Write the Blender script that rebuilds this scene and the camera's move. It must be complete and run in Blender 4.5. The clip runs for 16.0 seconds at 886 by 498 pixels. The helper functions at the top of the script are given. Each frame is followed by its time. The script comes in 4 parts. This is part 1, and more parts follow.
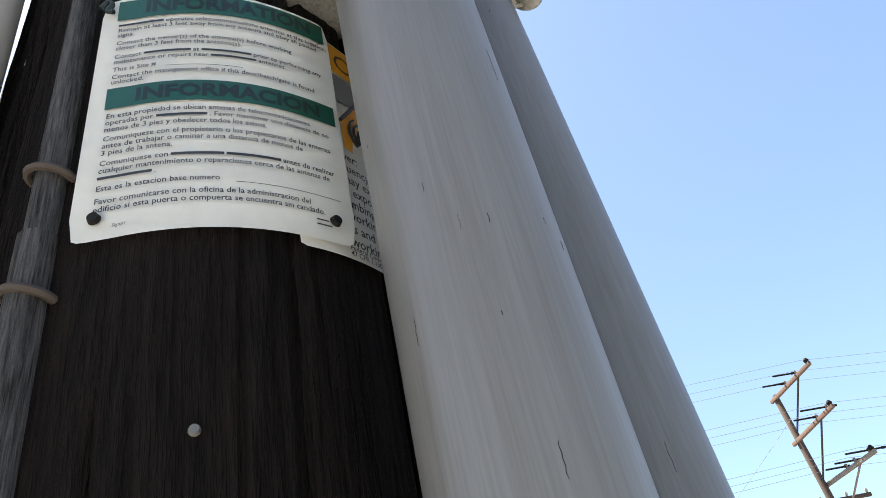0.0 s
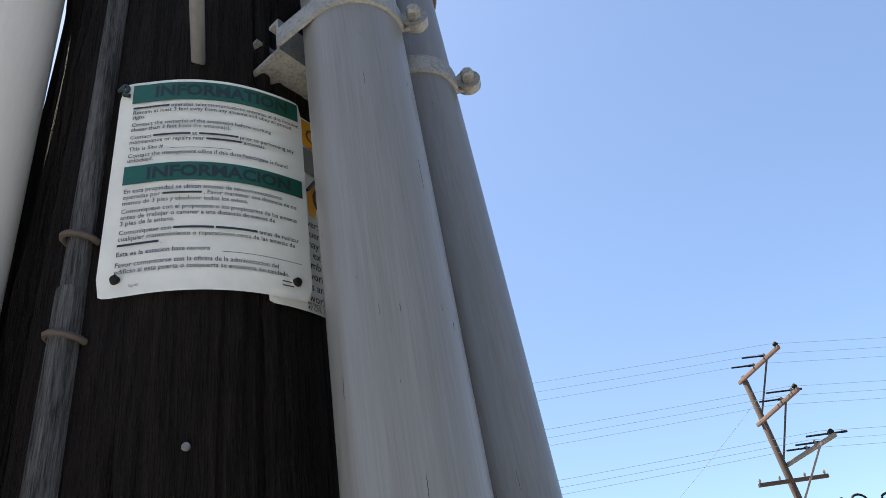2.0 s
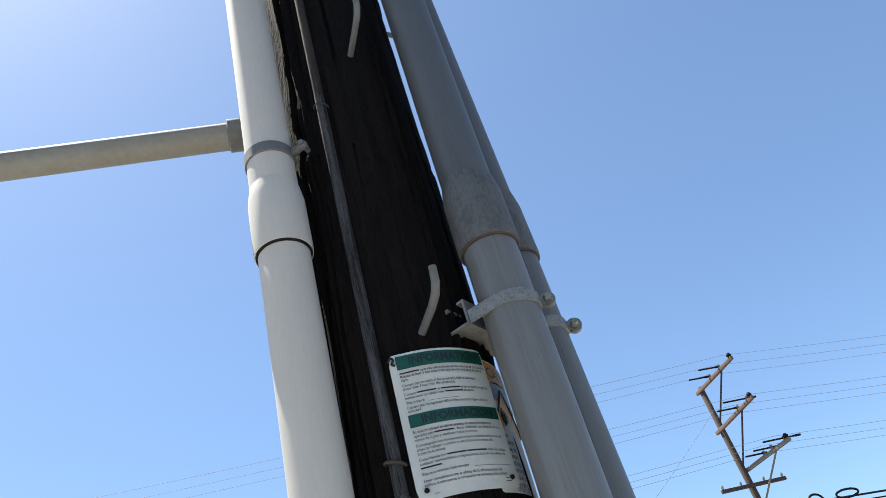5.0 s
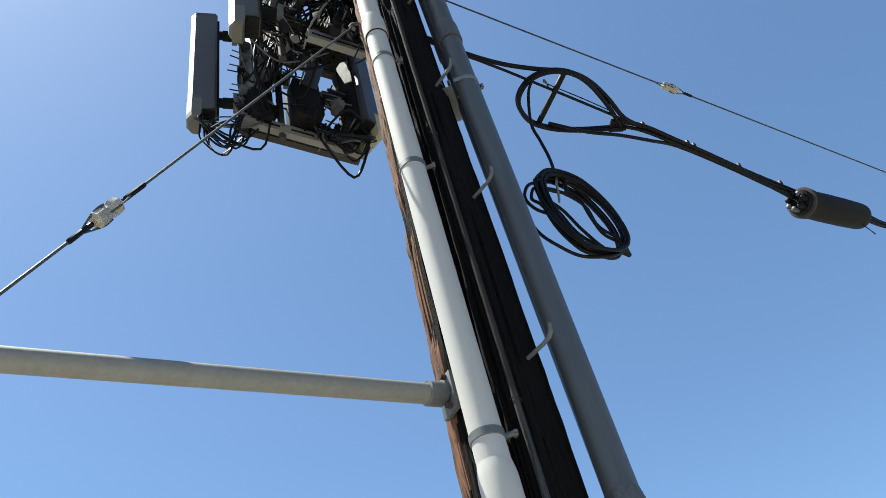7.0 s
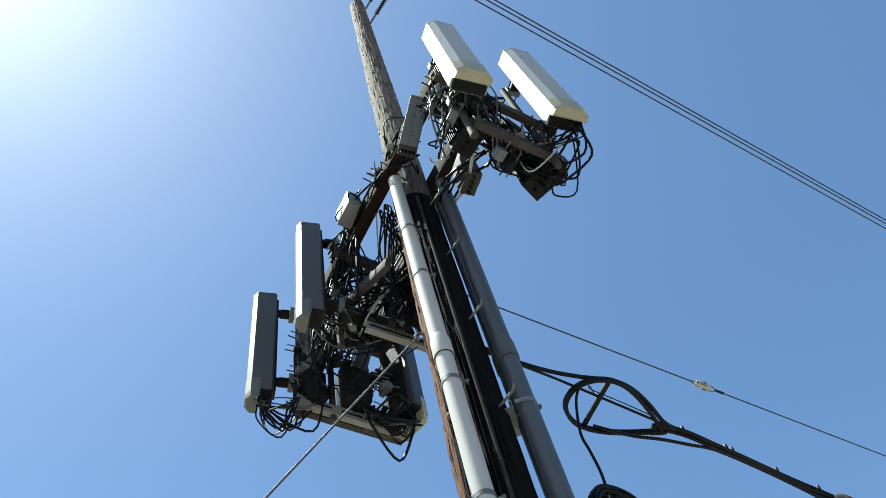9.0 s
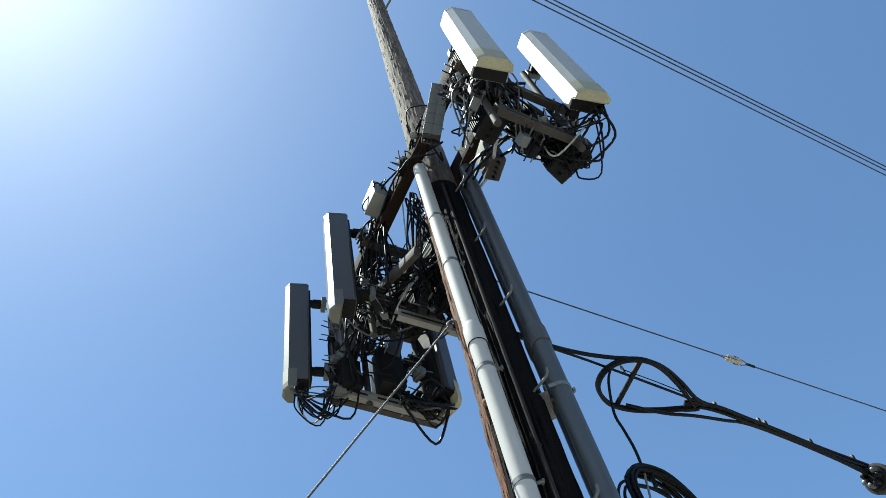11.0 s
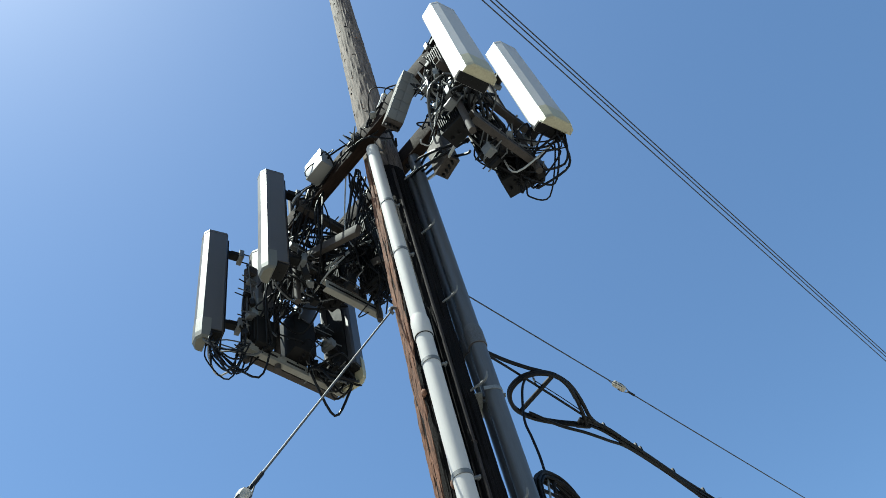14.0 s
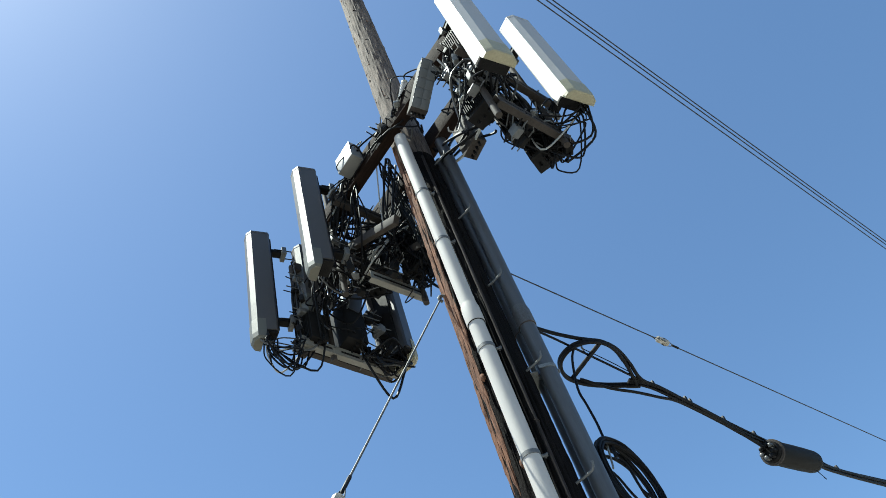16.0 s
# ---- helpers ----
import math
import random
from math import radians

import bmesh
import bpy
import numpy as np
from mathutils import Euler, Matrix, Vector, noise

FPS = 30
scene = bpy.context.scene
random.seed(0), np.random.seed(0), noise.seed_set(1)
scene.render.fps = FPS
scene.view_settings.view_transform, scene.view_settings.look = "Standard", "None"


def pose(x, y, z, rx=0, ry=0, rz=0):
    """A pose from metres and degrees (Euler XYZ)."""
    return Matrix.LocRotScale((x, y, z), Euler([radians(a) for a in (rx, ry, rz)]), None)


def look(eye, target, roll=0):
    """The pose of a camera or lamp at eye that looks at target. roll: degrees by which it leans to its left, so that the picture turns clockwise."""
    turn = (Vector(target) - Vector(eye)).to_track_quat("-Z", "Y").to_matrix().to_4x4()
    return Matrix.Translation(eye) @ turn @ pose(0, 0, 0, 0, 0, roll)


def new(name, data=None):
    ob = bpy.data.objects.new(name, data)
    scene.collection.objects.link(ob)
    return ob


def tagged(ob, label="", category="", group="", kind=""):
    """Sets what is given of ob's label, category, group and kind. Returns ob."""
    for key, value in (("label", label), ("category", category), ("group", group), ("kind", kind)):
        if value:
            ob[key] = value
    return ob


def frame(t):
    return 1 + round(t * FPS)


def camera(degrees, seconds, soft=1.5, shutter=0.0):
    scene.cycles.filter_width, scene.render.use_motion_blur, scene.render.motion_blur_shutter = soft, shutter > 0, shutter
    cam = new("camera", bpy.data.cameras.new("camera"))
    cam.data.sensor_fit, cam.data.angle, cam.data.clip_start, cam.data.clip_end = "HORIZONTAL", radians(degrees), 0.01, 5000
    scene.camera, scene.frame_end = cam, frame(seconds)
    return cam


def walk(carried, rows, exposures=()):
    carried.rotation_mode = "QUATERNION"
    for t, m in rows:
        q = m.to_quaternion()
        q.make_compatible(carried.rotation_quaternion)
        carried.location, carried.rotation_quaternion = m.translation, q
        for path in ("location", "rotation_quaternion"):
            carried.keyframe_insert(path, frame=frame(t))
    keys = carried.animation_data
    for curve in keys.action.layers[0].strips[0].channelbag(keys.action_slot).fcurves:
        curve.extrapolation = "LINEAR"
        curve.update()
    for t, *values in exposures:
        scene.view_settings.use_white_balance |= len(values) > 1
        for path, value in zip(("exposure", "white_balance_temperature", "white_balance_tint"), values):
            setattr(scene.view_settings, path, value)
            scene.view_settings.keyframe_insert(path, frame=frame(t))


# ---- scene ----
cam = camera(59.3, 16.0, soft=0.65)
METRES, EYE, TILT, LEAN, TURN = 4.7, 1.6, 0.0, 0.0, -9.8
ROWS = [
    (0.0, 0.0, 0.0, 0.0, 8.76, 39.49, 10.78),
    (0.5, -0.0046, -0.0062, -0.0023, 5.48, 39.6, 9.07),
    (1.0, -0.0092, -0.0108, -0.0046, 3.54, 37.77, 7.93),
    (1.5, 0.0015, -0.0272, -0.0039, 4.7, 37.74, 6.92),
    (2.0, 0.0147, -0.043, -0.0113, 5.98, 36.44, 9.15),
    (2.5, 0.0128, -0.0582, -0.0177, 4.37, 33.67, 9.83),
    (3.0, -0.0036, -0.0938, -0.0202, 2.41, 30.96, 11.33),
    (3.2, -0.0089, -0.1050, -0.0204, 2.71, 30.73, 11.84),
    (5.3, -0.0710, -0.2187, -0.0189, 6.03, 39.46, 14.16),
    (5.5, -0.102, -0.2284, -0.0198, 6.88, 40.49, 14.35),
    (6.0, -0.1914, -0.2498, -0.0166, 0.28, 41.18, 14.43),
    (6.5, -0.2691, -0.2909, -0.0053, -9.37, 41.26, 15.2),
    (7.0, -0.3118, -0.35, 0.0033, -17.04, 44.3, 11.23),
    (7.5, -0.3547, -0.3922, 0.0078, -20.72, 47.34, 10.08),
    (8.0, -0.4075, -0.4256, 0.0133, -21.37, 51.76, 10.67),
    (8.5, -0.4155, -0.4499, 0.0194, -20.33, 57.92, 9.82),
    (9.0, -0.4126, -0.4557, 0.018, -18.36, 60.77, 9.37),
    (11.5, -0.4471, -0.4806, 0.0123, -15.43, 58.92, 8.94),
    (12.0, -0.4806, -0.4711, 0.0113, -16.71, 57.71, 9.96),
    (12.5, -0.516, -0.4566, 0.0113, -22.13, 56.08, 10.16),
    (13.0, -0.5586, -0.4541, 0.0109, -27.71, 55.4, 11.21),
    (13.5, -0.5815, -0.4539, 0.0123, -31.46, 54.47, 10.58),
    (14.0, -0.585, -0.4671, 0.0137, -31.43, 54.69, 11.2),
    (14.5, -0.5854, -0.4878, 0.0134, -28.95, 55.82, 12.05),
    (15.0, -0.5906, -0.5036, 0.0119, -26.83, 53.47, 11.45),
    (15.5, -0.6251, -0.5196, 0.0151, -27.53, 51.89, 11.16),
    (16.0, -0.6454, -0.5139, 0.0164, -25.37, 52.58, 13.53),
]
EXPOSURES = [(0.0, 2.12, 7800, 7), (1.0, 2.09, 7650, 7), (2.0, 1.72, 7250, 8), (3.2, 1.57, 7000, 7), (5.5, 1.29, 6620, 2), (6.5, 1.16, 6450, 0), (7.5, 1.22, 6350, -2), (9.0, 1.24, 6200, -5), (12.5, 1.17, 6100, -5), (16.0, 1.19, 6130, -4)]
walk(cam, [(t, pose(0, 0, EYE, TILT, LEAN, TURN) @ pose(METRES * x, METRES * y, METRES * z, 90 + pitch, roll, yaw)) for t, x, y, z, yaw, pitch, roll in ROWS], EXPOSURES)

# ---- light ----
SUN = Vector((-0.292, 0.220, 0.931)).normalized()
world = bpy.data.worlds.new("sky")
scene.world = world
world.use_nodes = True
wn = world.node_tree.nodes
sky = wn.new("ShaderNodeTexSky")
sky.sky_type, sky.sun_disc = "NISHITA", False
sky.sun_elevation = math.asin(SUN.z)
sky.sun_rotation = math.atan2(SUN.x, SUN.y)
sky.air_density, sky.dust_density, sky.ozone_density = 0.8, 0.50, 4.0
wn["Background"].inputs["Strength"].default_value = 0.095
world.node_tree.links.new(sky.outputs["Color"], wn["Background"].inputs["Color"])
sun_data = bpy.data.lights.new("sun", "SUN")
sun_data.energy, sun_data.angle, sun_data.color = 5.0, radians(0.5), (1.0, 0.95, 0.88)
sun = new("sun", sun_data)
sun.matrix_world = look(SUN * 60, (0, 0, 0))

# ---- materials ----


def material(name, colour, rough=0.5, metal=0.0, vary=0.25, scale=8.0, stretch=(1, 1, 1), bump=0.15, fine=60.0, second=None, spec=0.5, band=(0.36, 0.74), depth=0.004):
    """A surface with stains at one scale and grain at another."""
    m = bpy.data.materials.new(name)
    m.use_nodes = True
    n, l = m.node_tree.nodes, m.node_tree.links
    b = n["Principled BSDF"]
    b.inputs["Roughness"].default_value, b.inputs["Metallic"].default_value = rough, metal
    b.inputs["Specular IOR Level"].default_value = spec
    co, mp = n.new("ShaderNodeTexCoord"), n.new("ShaderNodeMapping")
    mp.inputs["Scale"].default_value = stretch
    l.new(co.outputs["Object"], mp.inputs["Vector"])
    big, small = n.new("ShaderNodeTexNoise"), n.new("ShaderNodeTexNoise")
    for tex, s, d in ((big, scale, 5), (small, fine, 3)):
        tex.inputs["Scale"].default_value, tex.inputs["Detail"].default_value = s, d
        tex.inputs["Roughness"].default_value = 0.62
        l.new(mp.outputs["Vector"], tex.inputs["Vector"])
    add = n.new("ShaderNodeMath")
    add.operation = "MULTIPLY_ADD"
    l.new(small.outputs["Fac"], add.inputs[0])
    add.inputs[1].default_value = 0.5
    half = n.new("ShaderNodeMath")
    half.operation = "MULTIPLY"
    half.inputs[1].default_value = 0.6
    l.new(big.outputs["Fac"], half.inputs[0])
    l.new(half.outputs[0], add.inputs[2])
    ramp = n.new("ShaderNodeValToRGB")
    c = Vector(colour)
    lo = Vector(second) if second else c * (1 - vary)
    hi = c * (1 + vary) if not second else c
    ramp.color_ramp.elements[0].position, ramp.color_ramp.elements[1].position = band
    ramp.color_ramp.elements[0].color = (*lo, 1)
    ramp.color_ramp.elements[1].color = (*[min(v, 0.95) for v in hi], 1)
    l.new(add.outputs[0], ramp.inputs["Fac"])
    l.new(ramp.outputs["Color"], b.inputs["Base Color"])
    rr = n.new("ShaderNodeMapRange")
    rr.inputs["To Min"].default_value, rr.inputs["To Max"].default_value = max(rough - 0.12, 0.05), min(rough + 0.15, 1)
    l.new(big.outputs["Fac"], rr.inputs["Value"])
    l.new(rr.outputs["Result"], b.inputs["Roughness"])
    bp = n.new("ShaderNodeBump")
    bp.inputs["Strength"].default_value, bp.inputs["Distance"].default_value = bump, depth
    l.new(add.outputs[0], bp.inputs["Height"])
    l.new(bp.outputs["Normal"], b.inputs["Normal"])
    return m


M_POLE = material("creosoted_wood", (0.0115, 0.0088, 0.0079), 0.9, 0, scale=7, stretch=(5, 5, 0.42), bump=1.0, fine=46, second=(0.0030, 0.0023, 0.0021), spec=0.10, band=(0.42, 0.72), depth=0.02)
M_POLE_TOP = material("weathered_wood", (0.21, 0.165, 0.135), 0.9, 0, scale=6, stretch=(5, 5, 0.4), bump=1.0, fine=26, second=(0.035, 0.026, 0.021), spec=0.2, band=(0.42, 0.7))
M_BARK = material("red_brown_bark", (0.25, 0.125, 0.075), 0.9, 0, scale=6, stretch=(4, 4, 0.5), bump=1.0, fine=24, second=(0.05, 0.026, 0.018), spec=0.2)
M_WHITE = material("white_pvc", (0.42, 0.395, 0.37), 0.7, 0, spec=0.3, vary=0.06, scale=3, stretch=(3, 3, 0.4), bump=0.02)
M_GREY = material("grey_pvc", (0.132, 0.134, 0.136), 0.36, 0, scale=5, stretch=(7, 7, 0.16), bump=0.06, fine=60, second=(0.098, 0.093, 0.086), band=(0.40, 0.66))
M_GREYB = material("bluish_grey_pvc", (0.098, 0.102, 0.108), 0.4, 0, scale=6, stretch=(6, 6, 0.4), bump=0.06, fine=60, second=(0.070, 0.066, 0.064), band=(0.40, 0.66))
M_GREYU = material("dark_grey_pvc", (0.078, 0.082, 0.088), 0.42, 0, scale=4, stretch=(5, 5, 0.3), bump=0.05, fine=40, second=(0.054, 0.053, 0.054))
M_COUPLE = material("grimy_grey_pvc", (0.085, 0.085, 0.086), 0.55, 0, scale=14, stretch=(2, 2, 1), bump=0.1, fine=70, second=(0.042, 0.037, 0.034), band=(0.40, 0.62))
M_CLAMP = material("spangled_galvanised_steel", (0.20, 0.205, 0.20), 0.5, 0.25, scale=60, bump=0.2, fine=240, second=(0.11, 0.11, 0.106), band=(0.40, 0.62))
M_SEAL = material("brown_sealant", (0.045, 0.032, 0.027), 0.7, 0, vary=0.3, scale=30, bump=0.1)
M_MOULD = material("weathered_grey_moulding", (0.075, 0.075, 0.079), 0.85, 0, scale=14, stretch=(6, 6, 0.3), bump=1.0, fine=120, second=(0.012, 0.011, 0.011), spec=0.15, band=(0.45, 0.66), depth=0.006)
M_MOULDU = material("dark_brown_moulding", (0.046, 0.039, 0.037), 0.85, 0, scale=14, stretch=(6, 6, 0.3), bump=0.5, fine=90, second=(0.024, 0.020, 0.019), spec=0.12, band=(0.45, 0.68), depth=0.006)
M_GALV = material("galvanised_steel", (0.11, 0.112, 0.113), 0.6, 0.2, vary=0.22, scale=14, bump=0.12, fine=80)
M_STRUT = material("weathered_galvanised_pipe", (0.22, 0.215, 0.20), 0.65, 0.1, scale=9, bump=0.15, fine=60, second=(0.17, 0.155, 0.125))
M_RUST = material("rusted_steel", (0.055, 0.044, 0.038), 0.8, 0.1, scale=20, bump=0.3, second=(0.03, 0.022, 0.018))
M_SIGN = material("white_sign_plastic", (0.86, 0.86, 0.82), 0.45, 0, vary=0.05, scale=14, bump=0.02)
M_GREEN = material("green_sign_ink", (0.0, 0.052, 0.034), 0.45, 0, vary=0.15, scale=20, bump=0.02)
M_INK = material("black_ink", (0.02, 0.02, 0.02), 0.5, 0, vary=0.2, bump=0.0)
M_INKG = material("faded_dark_ink", (0.003, 0.010, 0.009), 0.5, 0, vary=0.2, bump=0.0)
M_YELLOW = material("yellow_sign_ink", (0.62, 0.27, 0.01), 0.45, 0, vary=0.12, scale=20, bump=0.02)
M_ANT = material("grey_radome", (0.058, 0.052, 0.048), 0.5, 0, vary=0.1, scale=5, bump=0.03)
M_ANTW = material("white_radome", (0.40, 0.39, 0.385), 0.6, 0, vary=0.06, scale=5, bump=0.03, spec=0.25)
# The grey radome again, with its shade put into a darker colour.
M_ANTD = material("blue_grey_radome_shade_painted", (0.040, 0.041, 0.048), 0.5, 0, vary=0.12, scale=5, bump=0.03)
M_CAPW = material("cream_plastic_cap", (0.33, 0.30, 0.20), 0.5, 0, vary=0.18, scale=10, bump=0.03)
M_CAP = material("beige_plastic_cap", (0.105, 0.10, 0.08), 0.5, 0, vary=0.1, scale=10, bump=0.03)
M_BLACK = material("black_cable", (0.007, 0.007, 0.008), 0.5, 0, vary=0.2, scale=20, bump=0.05, spec=0.12)
M_CABG = material("grey_cable", (0.06, 0.06, 0.06), 0.4, 0, vary=0.2, scale=20, bump=0.05)
# Pale coax; scattered among the black jumpers it paints sunlit specks.
M_CABW = material("pale_cable_with_sun_painted", (0.30, 0.295, 0.28), 0.45, 0, vary=0.15, scale=20, bump=0.05)
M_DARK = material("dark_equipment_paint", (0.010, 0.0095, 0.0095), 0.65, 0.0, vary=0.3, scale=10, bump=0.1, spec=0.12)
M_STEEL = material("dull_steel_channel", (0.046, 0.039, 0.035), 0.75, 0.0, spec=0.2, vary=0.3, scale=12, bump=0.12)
M_BOX = material("light_grey_equipment_paint", (0.17, 0.17, 0.165), 0.45, 0.1, vary=0.08, scale=8, bump=0.03)
M_FIN = material("cast_aluminium_fins", (0.11, 0.115, 0.12), 0.55, 0.1, vary=0.12, scale=10, bump=0.05)
M_PORC = material("glazed_porcelain", (0.30, 0.27, 0.22), 0.25, 0, vary=0.15, scale=20, bump=0.02)
M_ARM = material("crossarm_timber", (0.030, 0.018, 0.013), 0.9, 0, scale=7, stretch=(5, 0.4, 5), bump=0.7, second=(0.006, 0.0045, 0.004), spec=0.12)
M_FARWOOD = material("far_pole_wood", (0.062, 0.043, 0.037), 0.9, 0, scale=6, stretch=(4, 4, 0.4), bump=0.5, second=(0.06, 0.04, 0.03))
M_FARARM = material("far_crossarm_wood", (0.17, 0.108, 0.084), 0.85, 0, scale=6, bump=0.4, second=(0.10, 0.064, 0.05))
M_FARGREY = material("weathered_far_arm", (0.20, 0.18, 0.165), 0.85, 0, scale=6, bump=0.4, second=(0.12, 0.105, 0.095))
# Paler than the near wires, to put distance haze into the colour.
M_FARWIRE = material("far_haze_pale_wire", (0.16, 0.16, 0.17), 0.6, 0, vary=0.15)
M_WIRE = material("bare_wire", (0.022, 0.022, 0.025), 0.6, 0.0, vary=0.2)
M_STRAND = material("galvanised_strand", (0.06, 0.06, 0.06), 0.6, 0.2, vary=0.25, scale=60)
M_GROUND = material("dusty_ground", (0.17, 0.15, 0.125), 0.95, 0, vary=0.3, scale=1.5, bump=0.4)
M_PAVE = material("pale_bounce_pavement", (0.50, 0.48, 0.45), 0.9, 0, vary=0.15, scale=2.5, bump=0.3)
M_ROAD = material("asphalt", (0.05, 0.05, 0.05), 0.9, 0, vary=0.3, scale=3, bump=0.4)
M_ROOF = material("grey_roof_shingle", (0.085, 0.08, 0.076), 0.9, 0, vary=0.25, scale=3, bump=0.4)
M_WALL = material("tan_stucco", (0.25, 0.225, 0.195), 0.9, 0, vary=0.12, scale=4, bump=0.3)
M_LEAF = material("sunlit_dry_leaf", (0.21, 0.20, 0.13), 0.6, 0, vary=0.4, scale=3, bump=0.05)
M_PALM = material("dry_palm_leaf", (0.19, 0.125, 0.06), 0.7, 0, vary=0.4, scale=3, bump=0.05)
M_TRUNK = material("tree_bark", (0.15, 0.11, 0.08), 0.95, 0, vary=0.3, scale=6, bump=0.6)
M_BACK = material("bare_aluminium", (0.34, 0.35, 0.36), 0.45, 0.5, vary=0.1, scale=10, bump=0.03)

# ---- building helpers ----


def thing(name, label, category, group="", kind="", at=(0, 0, 0)):
    ob = new(name)
    ob.empty_display_size = 0.05
    ob.location = at
    return tagged(ob, label, category, group, kind)


def finish(name, bm, mat, smooth=True):
    me = bpy.data.meshes.new(name)
    bm.normal_update()
    bm.to_mesh(me)
    bm.free()
    me.materials.append(mat)
    if smooth:
        me.polygons.foreach_set("use_smooth", [True] * len(me.polygons))
        me.set_sharp_from_angle(angle=radians(38))
    return me


def part(name, bm, mat, parent=None, label="", smooth=True):
    """A mesh under a thing. World coordinates in bm."""
    ob = new(name, finish(name, bm, mat, smooth))
    if parent:
        ob.parent = parent
        base = parent.location.copy()
        if parent.parent:
            base += parent.parent.location
        ob.data.transform(Matrix.Translation(-base))
    return tagged(ob, label)


def solo(name, bm, mat, label, category, group="", kind="", smooth=True):
    return tagged(part(name, bm, mat, None, "", smooth), label, category, group, kind)


def box(bm, size, m, bevel=0.0):
    r = bmesh.ops.create_cube(bm, size=1.0, matrix=m @ Matrix.Diagonal((*size, 1)))
    if bevel:
        es = list({e for v in r["verts"] for e in v.link_edges})
        bmesh.ops.bevel(bm, geom=es, offset=bevel, segments=2, affect="EDGES", profile=0.6)


def boxed(size, m, bevel=0.004):
    bm = bmesh.new()
    box(bm, size, m, bevel)
    return bm


def tube(bm, pts, r, seg=8, cap=True):
    """A tube along pts; r is one radius or one for each point."""
    pts = [Vector(p) for p in pts]
    rs = r if isinstance(r, (list, tuple)) else [r] * len(pts)
    d0 = (pts[1] - pts[0]).normalized()
    side = d0.orthogonal().normalized()
    rings = []
    for i, p in enumerate(pts):
        d = (pts[min(i + 1, len(pts) - 1)] - pts[max(i - 1, 0)]).normalized()
        side = (side - d * side.dot(d)).normalized()
        up = d.cross(side)
        rings.append([bm.verts.new(p + rs[i] * (math.cos(a) * side + math.sin(a) * up)) for a in [2 * math.pi * k / seg for k in range(seg)]])
    for a, b in zip(rings, rings[1:]):
        for k in range(seg):
            bm.faces.new((a[k], a[(k + 1) % seg], b[(k + 1) % seg], b[k]))
    if cap:
        bm.faces.new(rings[0][::-1])
        bm.faces.new(rings[-1])
    return bm


def tubed(pts, r, seg=8):
    return tube(bmesh.new(), pts, r, seg)


def curve_pts(ctrl, n=6):
    """A smooth line through control points."""
    c = [Vector(p) for p in ctrl]
    c = [2 * c[0] - c[1]] + c + [2 * c[-1] - c[-2]]
    out = []
    for i in range(1, len(c) - 2):
        for k in range(n):
            t = k / n
            a, b, d, e = c[i - 1], c[i], c[i + 1], c[i + 2]
            out.append(0.5 * (2 * b + (d - a) * t + (2 * a - 5 * b + 4 * d - e) * t * t + (3 * b - a - 3 * d + e) * t ** 3))
    out.append(c[-2])
    return out


def sag(a, b, drop, n=14):
    a, b = Vector(a), Vector(b)
    return [a.lerp(b, k / n) - Vector((0, 0, drop * 4 * (k / n) * (1 - k / n))) for k in range(n + 1)]


def prism(bm, section, z0, z1, m=Matrix()):
    """A closed section of (x, y) drawn up from z0 to z1, and set by m."""
    lo = [bm.verts.new(m @ Vector((x, y, z0))) for x, y in section]
    hi = [bm.verts.new(m @ Vector((x, y, z1))) for x, y in section]
    n = len(section)
    for k in range(n):
        bm.faces.new((lo[k], lo[(k + 1) % n], hi[(k + 1) % n], hi[k]))
    bm.faces.new(lo[::-1])
    bm.faces.new(hi)
    return bm


def rot(v, a):
    return Vector((v[0] * math.cos(a) - v[1] * math.sin(a), v[0] * math.sin(a) + v[1] * math.cos(a)))


rng = random.Random(7)

# ---- ground ----
bm = bmesh.new()
bmesh.ops.create_grid(bm, x_segments=8, y_segments=8, size=900)
solo("ground", bm, M_GROUND, "bare dusty ground round the utility pole", "ground", kind="structure", smooth=False)
# Unseen pavement and road; the pale slab bounces light up onto the sign.
solo("pavement", boxed((60, 3.2, 0.12), pose(0, -1.2, 0.03), 0.02), M_PAVE, "unseen pale concrete pavement, added beside the pole to bounce light", "pavement", kind="structure")
solo("road", boxed((120, 9.0, 0.03), pose(0, -7.8, 0.0), 0.0), M_ROAD, "unseen dark asphalt road, added along the pavement", "road", kind="structure")

# ---- the pole ----
POLE_TOP = 16.8


def axis(z):
    return Vector((-0.136 + 0.0069 * (z - 1.6), 0.6255 - 0.0004 * (z - 1.6), z))


def pole_r(z):
    return 0.207 - 0.0050 * (z - 1.6)


def on_pole(phi, z, off=0.0):
    """A place on the pole's skin, phi radians from its -y side towards +x."""
    a = axis(z)
    r = pole_r(z) + off
    return Vector((a.x + r * math.sin(phi), a.y - r * math.cos(phi), z))


CHECKS = []
crng = random.Random(11)
for k in range(100):
    CHECKS.append((crng.uniform(0, 2 * math.pi), crng.uniform(-1, 8), crng.uniform(0.5, 3.5), crng.uniform(0.006, 0.026), crng.uniform(0.010, 0.024), crng.uniform(0, 50)))


